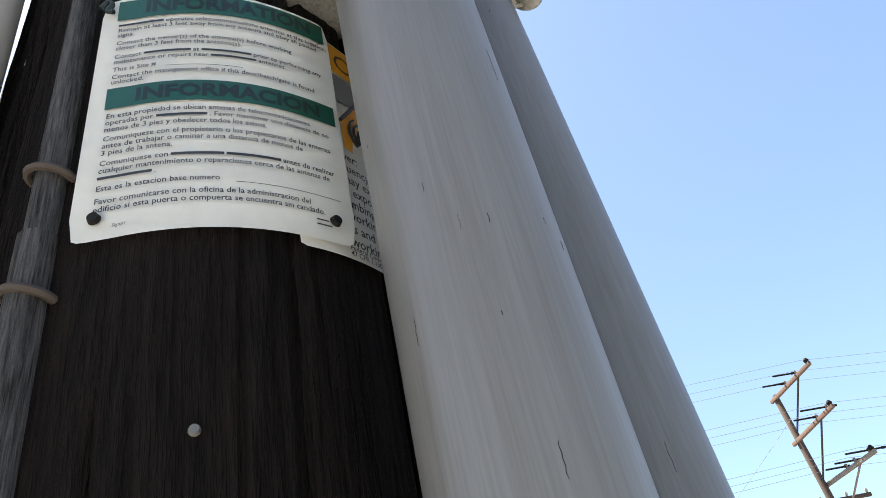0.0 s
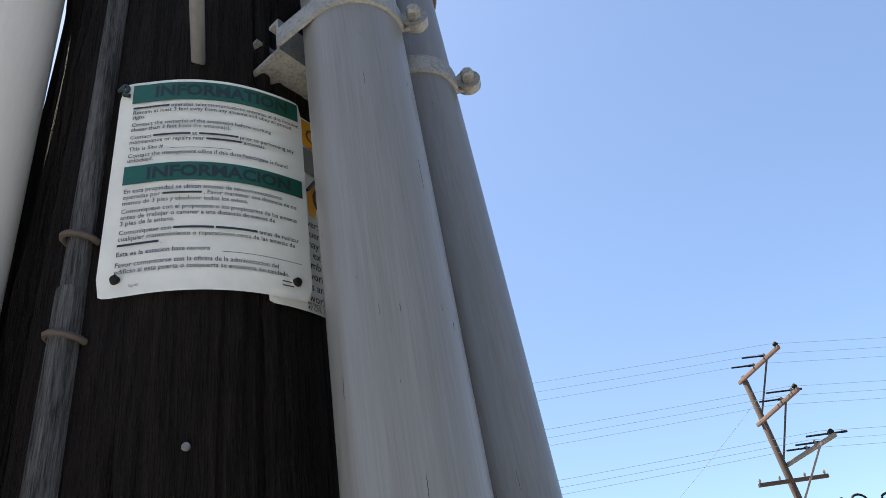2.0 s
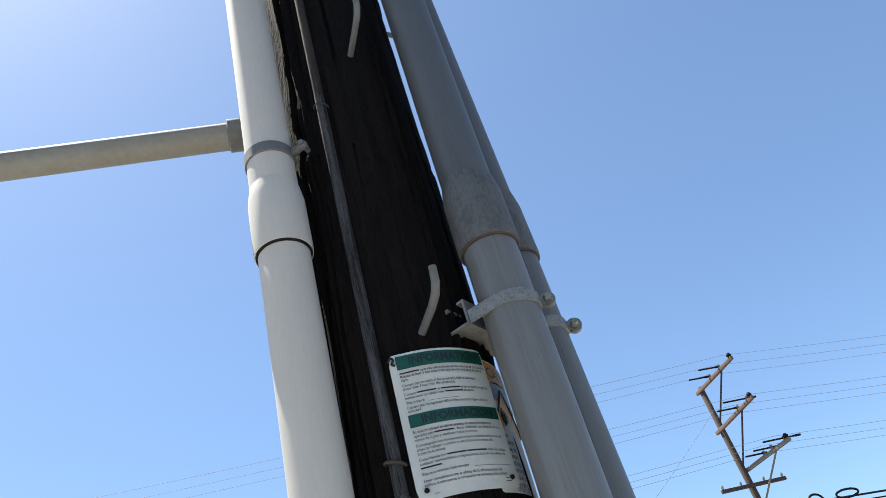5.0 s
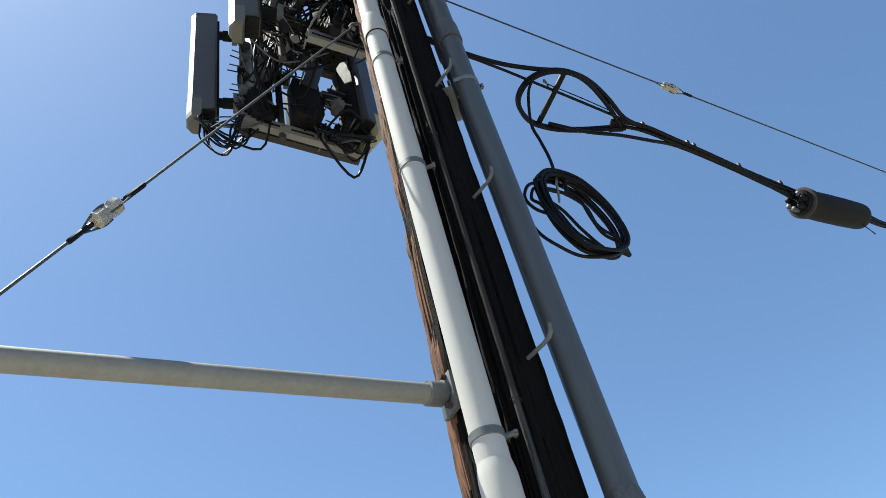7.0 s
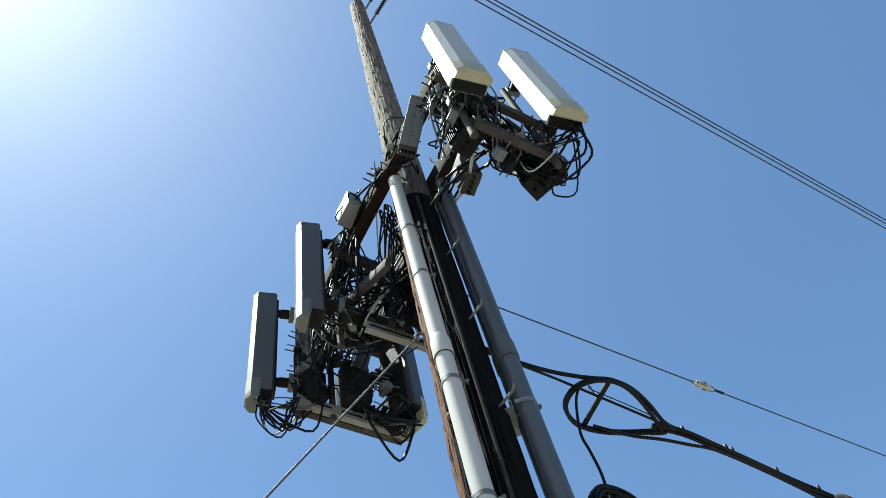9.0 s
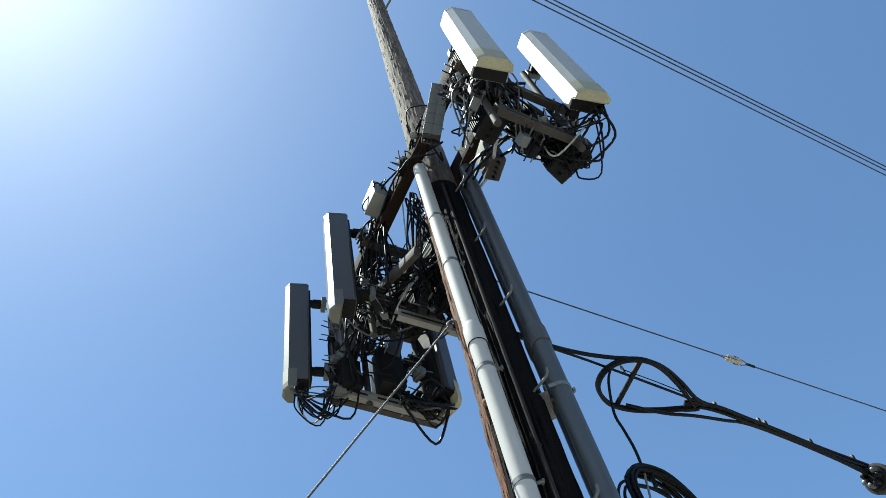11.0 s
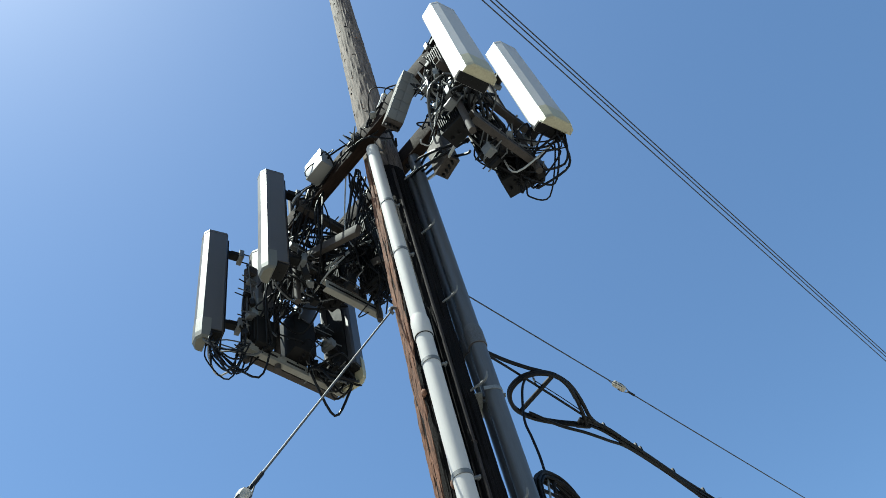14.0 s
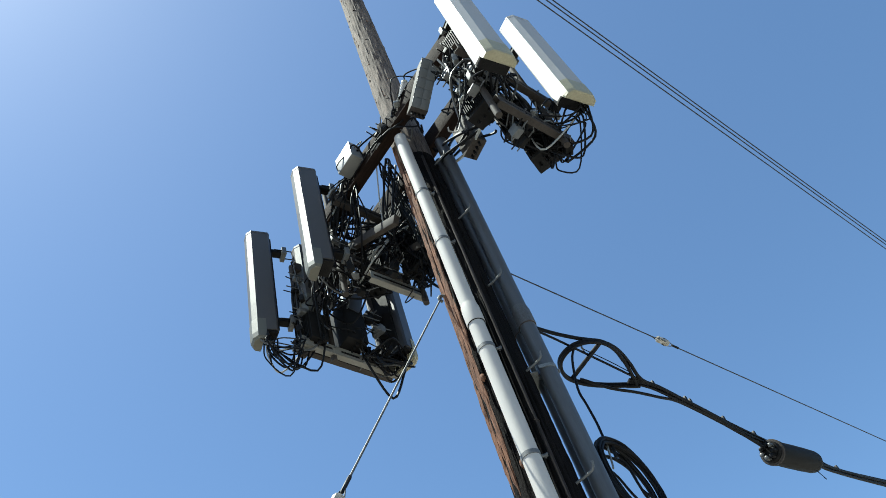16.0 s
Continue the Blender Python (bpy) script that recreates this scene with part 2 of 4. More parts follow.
def shaft(z0, z1, step, seg, checks=CHECKS, rough=1.0, lid=False):
    """The tapering trunk with long drying checks, ridges of torn grain and lumps."""
    n = max(2, round((z1 - z0) / step))
    ang = np.linspace(0, 2 * np.pi, seg, endpoint=False)
    bm = bmesh.new()
    rings = []
    for i in range(n + 1):
        z = z0 + (z1 - z0) * i / n
        off = np.zeros(seg)
        for phi, zc, ln, depth, width, ph in checks:
            e = 1 - abs(z - zc) / ln
            if e > 0:
                c = phi + 0.03 * noise.noise(Vector((ph, z * 1.6, 0))) + 0.012 * noise.noise(Vector((ph, z * 9, 5)))
                d = (ang - c + np.pi) % (2 * np.pi) - np.pi
                off -= depth * min(1.0, e * 2) * np.exp(-(d / width) ** 2)
                off += 0.25 * depth * min(1.0, e * 2) * np.exp(-((d - 2.2 * width) / (1.6 * width)) ** 2)
        ring = []
        for k in range(seg):
            c, s = math.cos(ang[k]), math.sin(ang[k])
            f = noise.noise(Vector((c * 7, s * 7, z * 0.8)))
            g = noise.noise(Vector((c * 30 + 7, s * 30, z * 2.2)))
            t = noise.noise(Vector((c * 14, s * 14 + 9, z * 4.5)))
            o = off[k] + rough * (0.003 * f + 0.0026 * g + 0.008 * max(0.0, t - 0.22))
            if c < -0.3 and s < 0.6:
                o += 0.016 * max(0.0, noise.noise(Vector((c * 5, s * 5, z * 4))) - 0.12)
            p = axis(z) + Vector((c, s, 0)) * (pole_r(z) + o)
            ring.append(bm.verts.new(p))
        rings.append(ring)
    for a, b in zip(rings, rings[1:]):
        for k in range(seg):
            bm.faces.new((a[k], a[(k + 1) % seg], b[(k + 1) % seg], b[k]))
    if lid:
        bm.faces.new(rings[-1])
    return bm


pole = thing("utility_pole", "tall dark creosoted wooden utility pole carrying antennas", "utility pole", at=(-0.147, 0.6255, 0))
part("shaft", shaft(0.9, 2.9, 0.025, 460), M_POLE, pole, "dark creosoted wood with long checks")
part("butt", shaft(0.0, 0.9, 0.1, 120), M_POLE, pole)
part("middle_shaft", shaft(2.9, 8.0, 0.05, 150), M_POLE, pole, "dark creosoted wood with long checks")
part("upper_shaft", shaft(8.0, POLE_TOP, 0.05, 110, rough=1.8, lid=True), M_POLE_TOP, pole, "sun-bleached grey wood with worn climbing marks")
# slivers of reddish bark along the west side, which also paint it as sunlit
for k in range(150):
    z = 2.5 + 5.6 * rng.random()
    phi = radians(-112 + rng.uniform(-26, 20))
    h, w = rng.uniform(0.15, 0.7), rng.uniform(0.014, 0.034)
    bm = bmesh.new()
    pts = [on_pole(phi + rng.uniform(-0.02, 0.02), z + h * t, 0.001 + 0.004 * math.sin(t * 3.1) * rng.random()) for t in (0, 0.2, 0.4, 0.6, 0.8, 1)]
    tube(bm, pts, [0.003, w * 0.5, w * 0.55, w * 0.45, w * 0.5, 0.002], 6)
    part("sunlit_bark_sliver", bm, M_BARK, pole)
for z, phi in [(3.18, -1.5), (4.35, -1.3), (5.1, -1.6), (2.4, -1.45), (5.75, -1.35), (2.1, -1.7), (6.6, -1.4), (7.3, -1.5)]:
    bm = bmesh.new()
    bmesh.ops.create_icosphere(bm, subdivisions=2, radius=0.022, matrix=Matrix.Translation(on_pole(phi, z, 0.0)) @ Matrix.Diagonal((1, 1, 1.7, 1)))
    part("knot", bm, M_BARK, pole)
srng = random.Random(21)
for k in range(80):
    z, phi = srng.uniform(8.7, 16.6), radians(srng.uniform(-150, 70))
    a = on_pole(phi, z, -0.004)
    b = on_pole(phi + srng.uniform(0.12, 0.3), z - srng.uniform(-0.01, 0.03), 0.002)
    c = on_pole(phi + srng.uniform(0.3, 0.42), z - 0.02, -0.004)
    part("gaff_scar", tubed([a, b, c], [0.003, srng.uniform(0.004, 0.009), 0.003], 5), M_BARK if k % 3 else M_POLE, pole)
# nail head in the bare wood
bm = bmesh.new()
p = on_pole(radians(10.5), 1.832, 0.002)
bmesh.ops.create_cone(bm, cap_ends=True, segments=14, radius1=0.0040, radius2=0.0030, depth=0.003, matrix=Matrix.Translation(p) @ pose(0, 0, 0, 90, 0, 10))
part("nail", bm, M_GALV, pole, "pale worn nail head")


def pole_step(phi, z):
    """A bent steel climbing step: a shank out of the wood with an upturned tip."""
    a, n = on_pole(phi, z, -0.03), Vector((math.sin(phi), -math.cos(phi), 0))
    pts = [a, a + n * 0.12, a + n * 0.155 + Vector((0, 0, 0.006)), a + n * 0.172 + Vector((0, 0, 0.022)), a + n * 0.178 + Vector((0, 0, 0.055))]
    bm = bmesh.new()
    tube(bm, pts, [0.0085, 0.0085, 0.009, 0.009, 0.0085], 10)
    part("pole_step", bm, M_GALV, pole, "bent galvanised climbing step")


for k in range(7):
    pole_step(radians(9), 2.33 + 0.912 * k)
for k in range(6):
    pole_step(radians(108), 2.78 + 0.907 * k)

# ---- risers ----


def band(bm, line, z0, z1, thick):
    """A flat strip of metal that stands on edge along a level line of (x, y)."""
    n = len(line)
    nor = []
    for i in range(n):
        d = Vector(line[min(i + 1, n - 1)]) - Vector(line[max(i - 1, 0)])
        nor.append(Vector((d.y, -d.x)).normalized() * thick)
    rings = []
    for (x, y), o in zip(line, nor):
        rings.append([bm.verts.new(p) for p in ((x, y, z0), (x + o.x, y + o.y, z0 + 0.001), (x + o.x, y + o.y, z1 - 0.001), (x, y, z1))])
    for a, b in zip(rings, rings[1:]):
        for k in range(4):
            bm.faces.new((a[k], b[k], b[(k + 1) % 4], a[(k + 1) % 4]))
    bm.faces.new(rings[0])
    bm.faces.new(rings[-1][::-1])
    return bm


def pipe_clamp(t, at, r, z):
    """A channel clamp round a pipe: a flat band, a straight tab to the channel, and a folded ear with its bolt."""
    c = at(z)
    way = lambda a: Vector((math.sin(radians(a)), -math.cos(radians(a))))
    arc = [Vector((c.x, c.y)) + way(a) * r for a in range(-44, 79, 6)]
    tangent = (arc[0] - arc[1]).normalized()
    lead = [arc[0] + tangent * 0.062, arc[0] + tangent * 0.03, arc[0] + tangent * 0.012]
    tip = [arc[-1] + way(78) * 0.012, arc[-1] + way(74) * 0.024]
    s = part("clamp", band(bmesh.new(), lead + arc + tip, z - 0.015, z + 0.015, 0.0042), M_CLAMP, t, "spangled galvanised pipe clamp")
    e = Vector((*(arc[-1] + way(75) * 0.018), z))
    g = Vector((*way(78 - 90), 0))
    part("ear", tubed([e - g * -0.004, e - g * -0.007, e - g * 0.006, e - g * 0.009], [0.014, 0.0165, 0.0165, 0.014], 18), M_CLAMP, s)
    part("bolt", tubed([e + g * 0.022, e + g * 0.019, e + g * 0.006], [0.006, 0.009, 0.009], 6), M_CLAMP, s)


def riser(name, label, x, y, sx, sy, r, z1, mat, couplings, straps, ears):
    """A conduit that runs up the pole, with bell couplings and two-hole straps."""
    t = thing(name, label, "conduit", at=(x, y, 0))
    at = lambda z: Vector((x + sx * (z - 1.6), y + sy * (z - 1.6), z))
    bm = bmesh.new()
    zc = couplings[0]
    tube(bm, [at(z) for z in (0.0, 1.5, zc)], r, 40)
    part("lower_pipe", bm, mat, t)
    part("upper_pipe", tubed([at(z) for z in (zc - 0.02, 4, 6, z1)], r * 0.995, 40), M_GREYU if mat is not M_WHITE else mat, t)
    for z in couplings:
        bm = bmesh.new()
        prof = [(z - 0.09, r * 1.01), (z - 0.088, r * 1.13), (z - 0.08, r * 1.15), (z + 0.06, r * 1.14), (z + 0.085, r * 1.08), (z + 0.11, r * 1.01)]
        tube(bm, [at(a) for a, _ in prof], [b for _, b in prof], 40)
        c = part("coupling", bm, M_COUPLE if mat is not M_WHITE else mat, t, "" if mat is M_WHITE else "grimy bell coupling")
        # White rims: dark ring paints the shadow gap. Grey rims: brown sealant.
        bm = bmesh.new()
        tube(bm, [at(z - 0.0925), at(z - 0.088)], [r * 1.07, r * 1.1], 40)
        part("gap_shade_seal", bm, M_DARK if mat is M_WHITE else M_SEAL, c)
    for z in straps:
        if mat is not M_WHITE:
            pipe_clamp(t, at, r, z)
            continue
        rr, hh = r + 0.004, 0.016
        s = part("strap", tubed([at(z - hh), at(z - hh * 0.9), at(z + hh * 0.9), at(z + hh)], [rr - 0.002, rr, rr, rr - 0.002], 40), M_GALV, t, "two-hole pipe strap")
        for ang in ears:
            d = Vector((math.sin(ang), -math.cos(ang), 0))
            m = Matrix.Translation(at(z)) @ pose(0, 0, 0, 0, 0, math.degrees(math.atan2(d.y, d.x)))
            bm = bmesh.new()
            tube(bm, [m @ Vector(p) for p in curve_pts([(r - 0.01, 0.006, 0), (r + 0.012, 0.004, 0), (r + 0.03, -0.002, 0), (r + 0.046, -0.002, 0)], 4)], [0.0105] * 9 + [0.0125, 0.0125, 0.0125, 0.008], 10)
            part("ear", bm, M_GALV, s)
            part("bolt", tubed([m @ Vector((r + 0.038, -0.018, 0)), m @ Vector((r + 0.038, 0.02, 0))], 0.007, 8), M_GALV, s)
    return t, at


white_riser, w_at = riser("white_conduit", "white plastic riser conduit with bell couplings strapped to the pole", -0.344, 0.452, -0.003, 0.005, 0.0575, 8.12, M_WHITE,
                          [2.69, 5.535], [2.895, 4.30, 5.20, 6.42, 7.13], [radians(62)])
grey_riser, g_at = riser("grey_conduit", "thick weathered grey plastic riser conduit on steel brackets", 0.087, 0.405, 0.003, -0.002, 0.0605, 8.3, M_GREY,
                         [2.585, 5.63], [2.335, 5.10], [radians(75)])
grey_riser_b, g2_at = riser("grey_conduit", "second grey plastic riser conduit behind the thick one", 0.173, 0.485, -0.007, 0.004, 0.053, 8.1, M_GREYB,
                            [2.60, 5.66], [2.315, 5.10], [radians(70)])
hrng = random.Random(17)


def scratches(owner, at, r, n):
    for _ in range(n):
        z0, ln, a = hrng.uniform(1.45, 2.3), hrng.choice((0.003, 0.005, 0.008, 0.012, 0.02, 0.04)), radians(hrng.uniform(-75, 60))
        pts = []
        for k in range(7):
            z = z0 - ln * k / 6
            aa = a + hrng.uniform(-0.008, 0.008)
            pts.append(at(z) + Vector((math.sin(aa), -math.cos(aa), 0)) * (r + 0.0001))
        w = hrng.uniform(0.0001, 0.0002)
        part("scratch", tubed(pts, [0.0001] + [w] * 5 + [0.0001], 5), M_DARK, owner)


scratches(grey_riser, g_at, 0.0605, 18)
scratches(grey_riser_b, g2_at, 0.053, 8)
# steel channel brackets that hold both grey risers off the pole
for z in (2.358, 5.10):
    br = thing("conduit_bracket", "short galvanised channel bracket between pole and conduits", "bracket", "conduit brackets", at=(0.05, 0.47, z))
    bm = bmesh.new()
    sec = [(-0.02, -0.02), (0.02, -0.02), (0.02, 0.02), (0.008, 0.02), (0.008, 0.016), (0.0165, 0.016), (0.0165, -0.0165), (-0.0165, -0.0165), (-0.0165, 0.016), (-0.008, 0.016), (-0.008, 0.02), (-0.02, 0.02)]
    sec = [(a * 1.5, b * 1.5) for a, b in sec]
    prism(bm, sec, 0.0, 0.24, Matrix.Translation((-0.022, 0.432, z)) @ Vector((1, 1, 0)).to_track_quat("Z", "Y").to_matrix().to_4x4())
    part("channel", bm, M_CLAMP, br, smooth=False)
    part("lag_bolt", tubed([(0.03, 0.53, z), (0.075, 0.445, z)], 0.008, 8), M_RUST, br)
# small weathered moulding that covers a ground wire
mould = thing("ground_wire_moulding", "thin weathered grey ground-wire moulding stapled to the pole", "wire moulding", at=(-0.21, 0.41, 0))
def phi_m(z):
    return radians(-21.0 - 1.2 * max(0.0, z - 2.6))


PHI_M = phi_m(2.0)
bm = bmesh.new()
tube(bm, [on_pole(phi_m(z), z, 0.006) for z in [0, 1.0, 2.005]], 0.0145, 12)
part("lower_length", bm, M_MOULD, mould)
bm = bmesh.new()
tube(bm, [on_pole(phi_m(z), z, 0.004) for z in [2.0, 2.3, 2.8, 3.1]], 0.0130, 12)
part("middle_length", bm, M_MOULD, mould)
bm = bmesh.new()
tube(bm, [on_pole(phi_m(z), z, 0.004) for z in [3.09, 4.5, 6, 7.9]], 0.0130, 12)
part("upper_length", bm, M_MOULDU, mould, "darker brown upper length")
for z in (1.953, 2.068, 3.05, 4.6):
    n = Vector((math.sin(PHI_M), -math.cos(PHI_M), 0))
    e = Vector((math.cos(PHI_M), math.sin(PHI_M), 0))
    c = on_pole(phi_m(z), z, 0.004)
    pts = [c + e * (0.0185 * math.cos(a)) + n * (0.0175 * math.sin(a)) + Vector((0, 0, -0.006 * math.cos(a))) for a in [radians(v) for v in range(-10, 195, 20)]]
    bm = bmesh.new()
    tube(bm, pts, 0.0035 if z < 2.5 else 0.002, 6)
    part("staple", bm, M_RUST, mould, "rusty wire staple")

# ---- signs on the pole ----


def bent(u, v, off, z_top, phi0, tilt=0.045):
    """u metres round the pole from phi0, v metres down from z_top."""
    z = z_top - v + tilt * u
    return on_pole(phi0 + u / 0.207, z, off)


def sheet(bm, u0, u1, v0, v1, off, z_top, phi0, nu=24, nv=2, corner=0.0, thick=0.0):
    grid = []
    for j in range(nv + 1):
        row = []
        for i in range(nu + 1):
            u, v = u0 + (u1 - u0) * i / nu, v0 + (v1 - v0) * j / nv
            if corner:
                for cu, cv, su, sv in ((u0, v0, 1, 1), (u1, v0, -1, 1), (u0, v1, 1, -1), (u1, v1, -1, -1)):
                    du, dv = (cu + su * corner - u) * su, (cv + sv * corner - v) * sv
                    if du > 0 and dv > 0:
                        k = math.hypot(du, dv)
                        if k > corner:
                            u, v = cu + su * corner - su * du * corner / k, cv + sv * corner - sv * dv * corner / k
            row.append(bm.verts.new(bent(u, v, off(u, v) if callable(off) else off, z_top, phi0)))
        grid.append(row)
    faces = [bm.faces.new((grid[j][i], grid[j + 1][i], grid[j + 1][i + 1], grid[j][i + 1])) for j in range(nv) for i in range(nu)]
    if thick:
        bmesh.ops.solidify(bm, geom=faces, thickness=thick)
    return bm


def text_mesh(body, size, bold=False):
    cu = bpy.data.curves.new("words", "FONT")
    cu.body, cu.size, cu.resolution_u = body, size, 2
    if bold:
        cu.offset = size * (0.035 if size > 0.02 else 0.010)
    ob = new("words", cu)
    me = bpy.data.meshes.new_from_object(ob.evaluated_get(bpy.context.evaluated_depsgraph_get()))
    bpy.data.objects.remove(ob)
    return me


def words(lines, z_top, phi0, off, mat, parent, name="lettering"):
    """Lines of (u, v, height, stretch, bold, text); {n} in a text is a plain bar n letters long."""
    for u, v, size, stretch, bold, body in lines:
        if stretch > 2:
            probe = text_mesh(body, size, bold)
            stretch = (stretch - 2) / max(p.co.x for p in probe.vertices)
        bm = bmesh.new()
        x = u
        for piece in body.replace("}", "{").split("{"):
            if piece.isdigit():
                w = int(piece) * size * 0.52 * stretch
                sheet(bm, x, x + w, v - size * 0.50, v - size * 0.14, off, z_top, phi0, 4, 1)
                x += w + size * 0.25 * stretch
                continue
            piece = piece.strip()
            if not piece:
                continue
            me = text_mesh(piece, size, bold)
            if not len(me.vertices):
                continue
            x1 = max(p.co.x for p in me.vertices)
            verts = [bm.verts.new(bent(x + p.co.x * stretch, v - p.co.y, off, z_top, phi0)) for p in me.vertices]
            for poly in me.polygons:
                try:
                    bm.faces.new([verts[i] for i in poly.vertices])
                except ValueError:
                    pass
            x += (x1 + size * 0.28) * stretch
            bpy.data.meshes.remove(me)
        part(name, bm, mat, parent, smooth=False)


Z_S, PHI_S, W_S, H_S = 2.283, radians(-13.5), 0.207, 0.300
lift = lambda u, v: 0.0095 + 0.004 * max(0.0, (u / W_S - 0.75) * 4) ** 2 * 0.6 + 0.003 * max(0.0, 1 - u / 0.03)
info = thing("information_sign", "white bilingual antenna notice with green bands, curved round the pole", "sign", at=on_pole(PHI_S + 0.5, Z_S - 0.15))
part("panel", sheet(bmesh.new(), 0, W_S, 0, H_S, lambda u, v: lift(u, v) - 0.0012, Z_S, PHI_S, 30, 12, 0.012, 0.0012), M_SIGN, info)


def lifted(d):
    return lambda u, v: lift(u, v) + d


for v0, v1 in ((0.006, 0.036), (0.134, 0.160)):
    part("green_band", sheet(bmesh.new(), 0.014, W_S - 0.006, v0, v1, lifted(0.0003), Z_S, PHI_S, 24, 1), M_GREEN, info, "dark green printed band")
bent_flat = bent


def bent(u, v, off, z_top, phi0, tilt=0.045):
    return bent_flat(u, v, off(u, v) if callable(off) else off, z_top, phi0, tilt)


words([(0.037, 0.0285, 0.0255, 2.150, True, "INFORMATION"), (0.036, 0.1545, 0.0225, 2.150, True, "INFORMACION")], Z_S, PHI_S, lifted(0.0006), M_INKG, info, "heading")
SM = 0.0080
BODY = [
    (0.047, "{11} operates telecommunications antennas at this location."), (0.0545, "Remain at least 3 feet away from any antenna and obey all posted"), (0.062, "signs."),
    (0.074, "Contact the owner(s) of the antenna(s) before working"), (0.0815, "closer than 3 feet from the antenna(s)."),
    (0.0935, "Contact {11} at {12} prior to performing any"), (0.101, "maintenance or repairs near {11} antennas."),
    (0.1115, "This is Site #"), (0.1215, "Contact the management office if this door/hatch/gate is found"), (0.1285, "unlocked."),
    (0.172, "En esta propiedad se ubican antenas de telecomunicaciones"), (0.180, "operadas por {11}. Favor mantener una distancia de no"), (0.188, "menos de 3 pies y obedecer todos los avisos."),
    (0.199, "Comuniquese con el propietario o los propietarios de las antenas"), (0.207, "antes de trabajar o caminar a una distancia de menos de"), (0.215, "3 pies de la antena."),
    (0.2265, "Comuniquese con {11} {12} antes de realizar"), (0.2345, "cualquier mantenimiento o reparaciones cerca de las antenas de"), (0.2425, "{11}."),
    (0.2535, "Esta es la estacion base numero"), (0.2665, "Favor comunicarse con la oficina de la administracion del"), (0.2745, "edificio si esta puerta o compuerta se encuentra sin candado."),
]
probe = text_mesh("En esta propiedad se ubican antenas de telecomunicaciones", SM)
FIT = 0.159 / max(p.co.x for p in probe.vertices)
words([(0.016, v, SM, FIT, True, s) for v, s in BODY] + [(0.03, 0.291, 0.0045, 0.8, False, "Sign#1"), (0.172, 0.282, 0.004, 1.0, False, "{5}"), (0.172, 0.287, 0.004, 1.0, False, "{6}")], Z_S, PHI_S, lifted(0.0004), M_INK, info)
for u0, u1, v in ((0.058, 0.12, 0.1125), (0.112, 0.195, 0.2545)):
    part("rule", sheet(bmesh.new(), u0, u1, v - 0.0003, v + 0.0003, lifted(0.0004), Z_S, PHI_S, 8, 1), M_INK, info)
for u, v in ((0.018, 0.281), (0.188, 0.279)):
    p = bent(u, v, lifted(0.002), Z_S, PHI_S)
    bm = bmesh.new()
    phi = PHI_S + u / 0.207
    bmesh.ops.create_cone(bm, cap_ends=True, segments=16, radius1=0.0050, radius2=0.0040, depth=0.004, matrix=Matrix.Translation(p) @ pose(0, 0, 0, 90, 0, math.degrees(phi)))
    part("nail", bm, M_DARK, info, "dark rusted nail")
bm = bmesh.new()
pts = [bent(u, v, lifted(0.004), Z_S, PHI_S) for u, v in ((0.0, 0.016), (0.006, 0.008), (0.010, 0.014), (0.006, 0.022), (0.012, 0.026))]
tube(bm, curve_pts(pts, 4), 0.0025, 6)
part("torn_corner", bm, M_INKG, info, "crumpled dark corner with a bent nail")

Z_C, PHI_C = 2.275, radians(30)
caution = thing("caution_sign", "yellow and white radio-frequency caution sign, partly covered", "sign", at=on_pole(PHI_C + 0.5, Z_C - 0.15))
lift_c = lambda u, v: 0.0068 + 0.006 * max(0.0, u / 0.2 - 0.5)
part("panel", sheet(bmesh.new(), 0, 0.2, 0, 0.292, lambda u, v: lift_c(u, v) - 0.0012, Z_C, PHI_C, 26, 6, 0.008, 0.0012), M_SIGN, caution)
onto = lambda u, v: lift_c(u, v) + 0.0006
part("yellow_header", sheet(bmesh.new(), 0.004, 0.196, 0.005, 0.050, onto, Z_C, PHI_C, 24, 1), M_YELLOW, caution, "amber header band")
part("grey_field", sheet(bmesh.new(), 0.004, 0.196, 0.054, 0.095, onto, Z_C, PHI_C, 24, 1), M_BOX, caution)
bm = bmesh.new()
nrow = 16
for j in range(nrow):
    a, b = j / nrow, (j + 1) / nrow
    w0, w1 = 0.058 * a, 0.058 * b
    q = [(0.090 - min(w0, 0.036), 0.07 + 0.09 * a), (0.090 - min(w1, 0.036), 0.07 + 0.09 * b), (0.090 + w1, 0.07 + 0.09 * b), (0.090 + w0, 0.07 + 0.09 * a)]
    if j == 0:
        q = q[:3]
    bm.faces.new([bm.verts.new(bent(u, v, lambda u, v: lift_c(u, v) + 0.0012, Z_C, PHI_C)) for u, v in q])
part("warning_triangle", bm, M_YELLOW, caution, "amber warning triangle", smooth=False)
for r0 in (0.012, 0.018, 0.024):
    pts = [bent(0.087 - r0 * math.cos(a), 0.132 - r0 * math.sin(a), lambda u, v: lift_c(u, v) + 0.0018, Z_C, PHI_C) for a in [radians(v) for v in range(-50, 51, 20)]]
    part("wave_mark", tubed(pts, 0.0015, 5), M_INK, caution)
for sgn in (-1, 1):
    pts = [bent(0.090 + sgn * 0.059 * a, 0.068 + 0.093 * a, lambda u, v: lift_c(u, v) + 0.0015, Z_C, PHI_C) for a in ((0, 0.2, 0.4, 0.6) if sgn < 0 else (0, 0.25, 0.5, 0.75, 1))]
    part("triangle_border", tubed(pts, 0.0022, 5), M_INK, caution)
words([(0.056, 0.042, 0.036, 0.9, False, "CAUTION")], Z_C, PHI_C, lambda u, v: lift_c(u, v) + 0.0012, M_INK, caution, "heading")
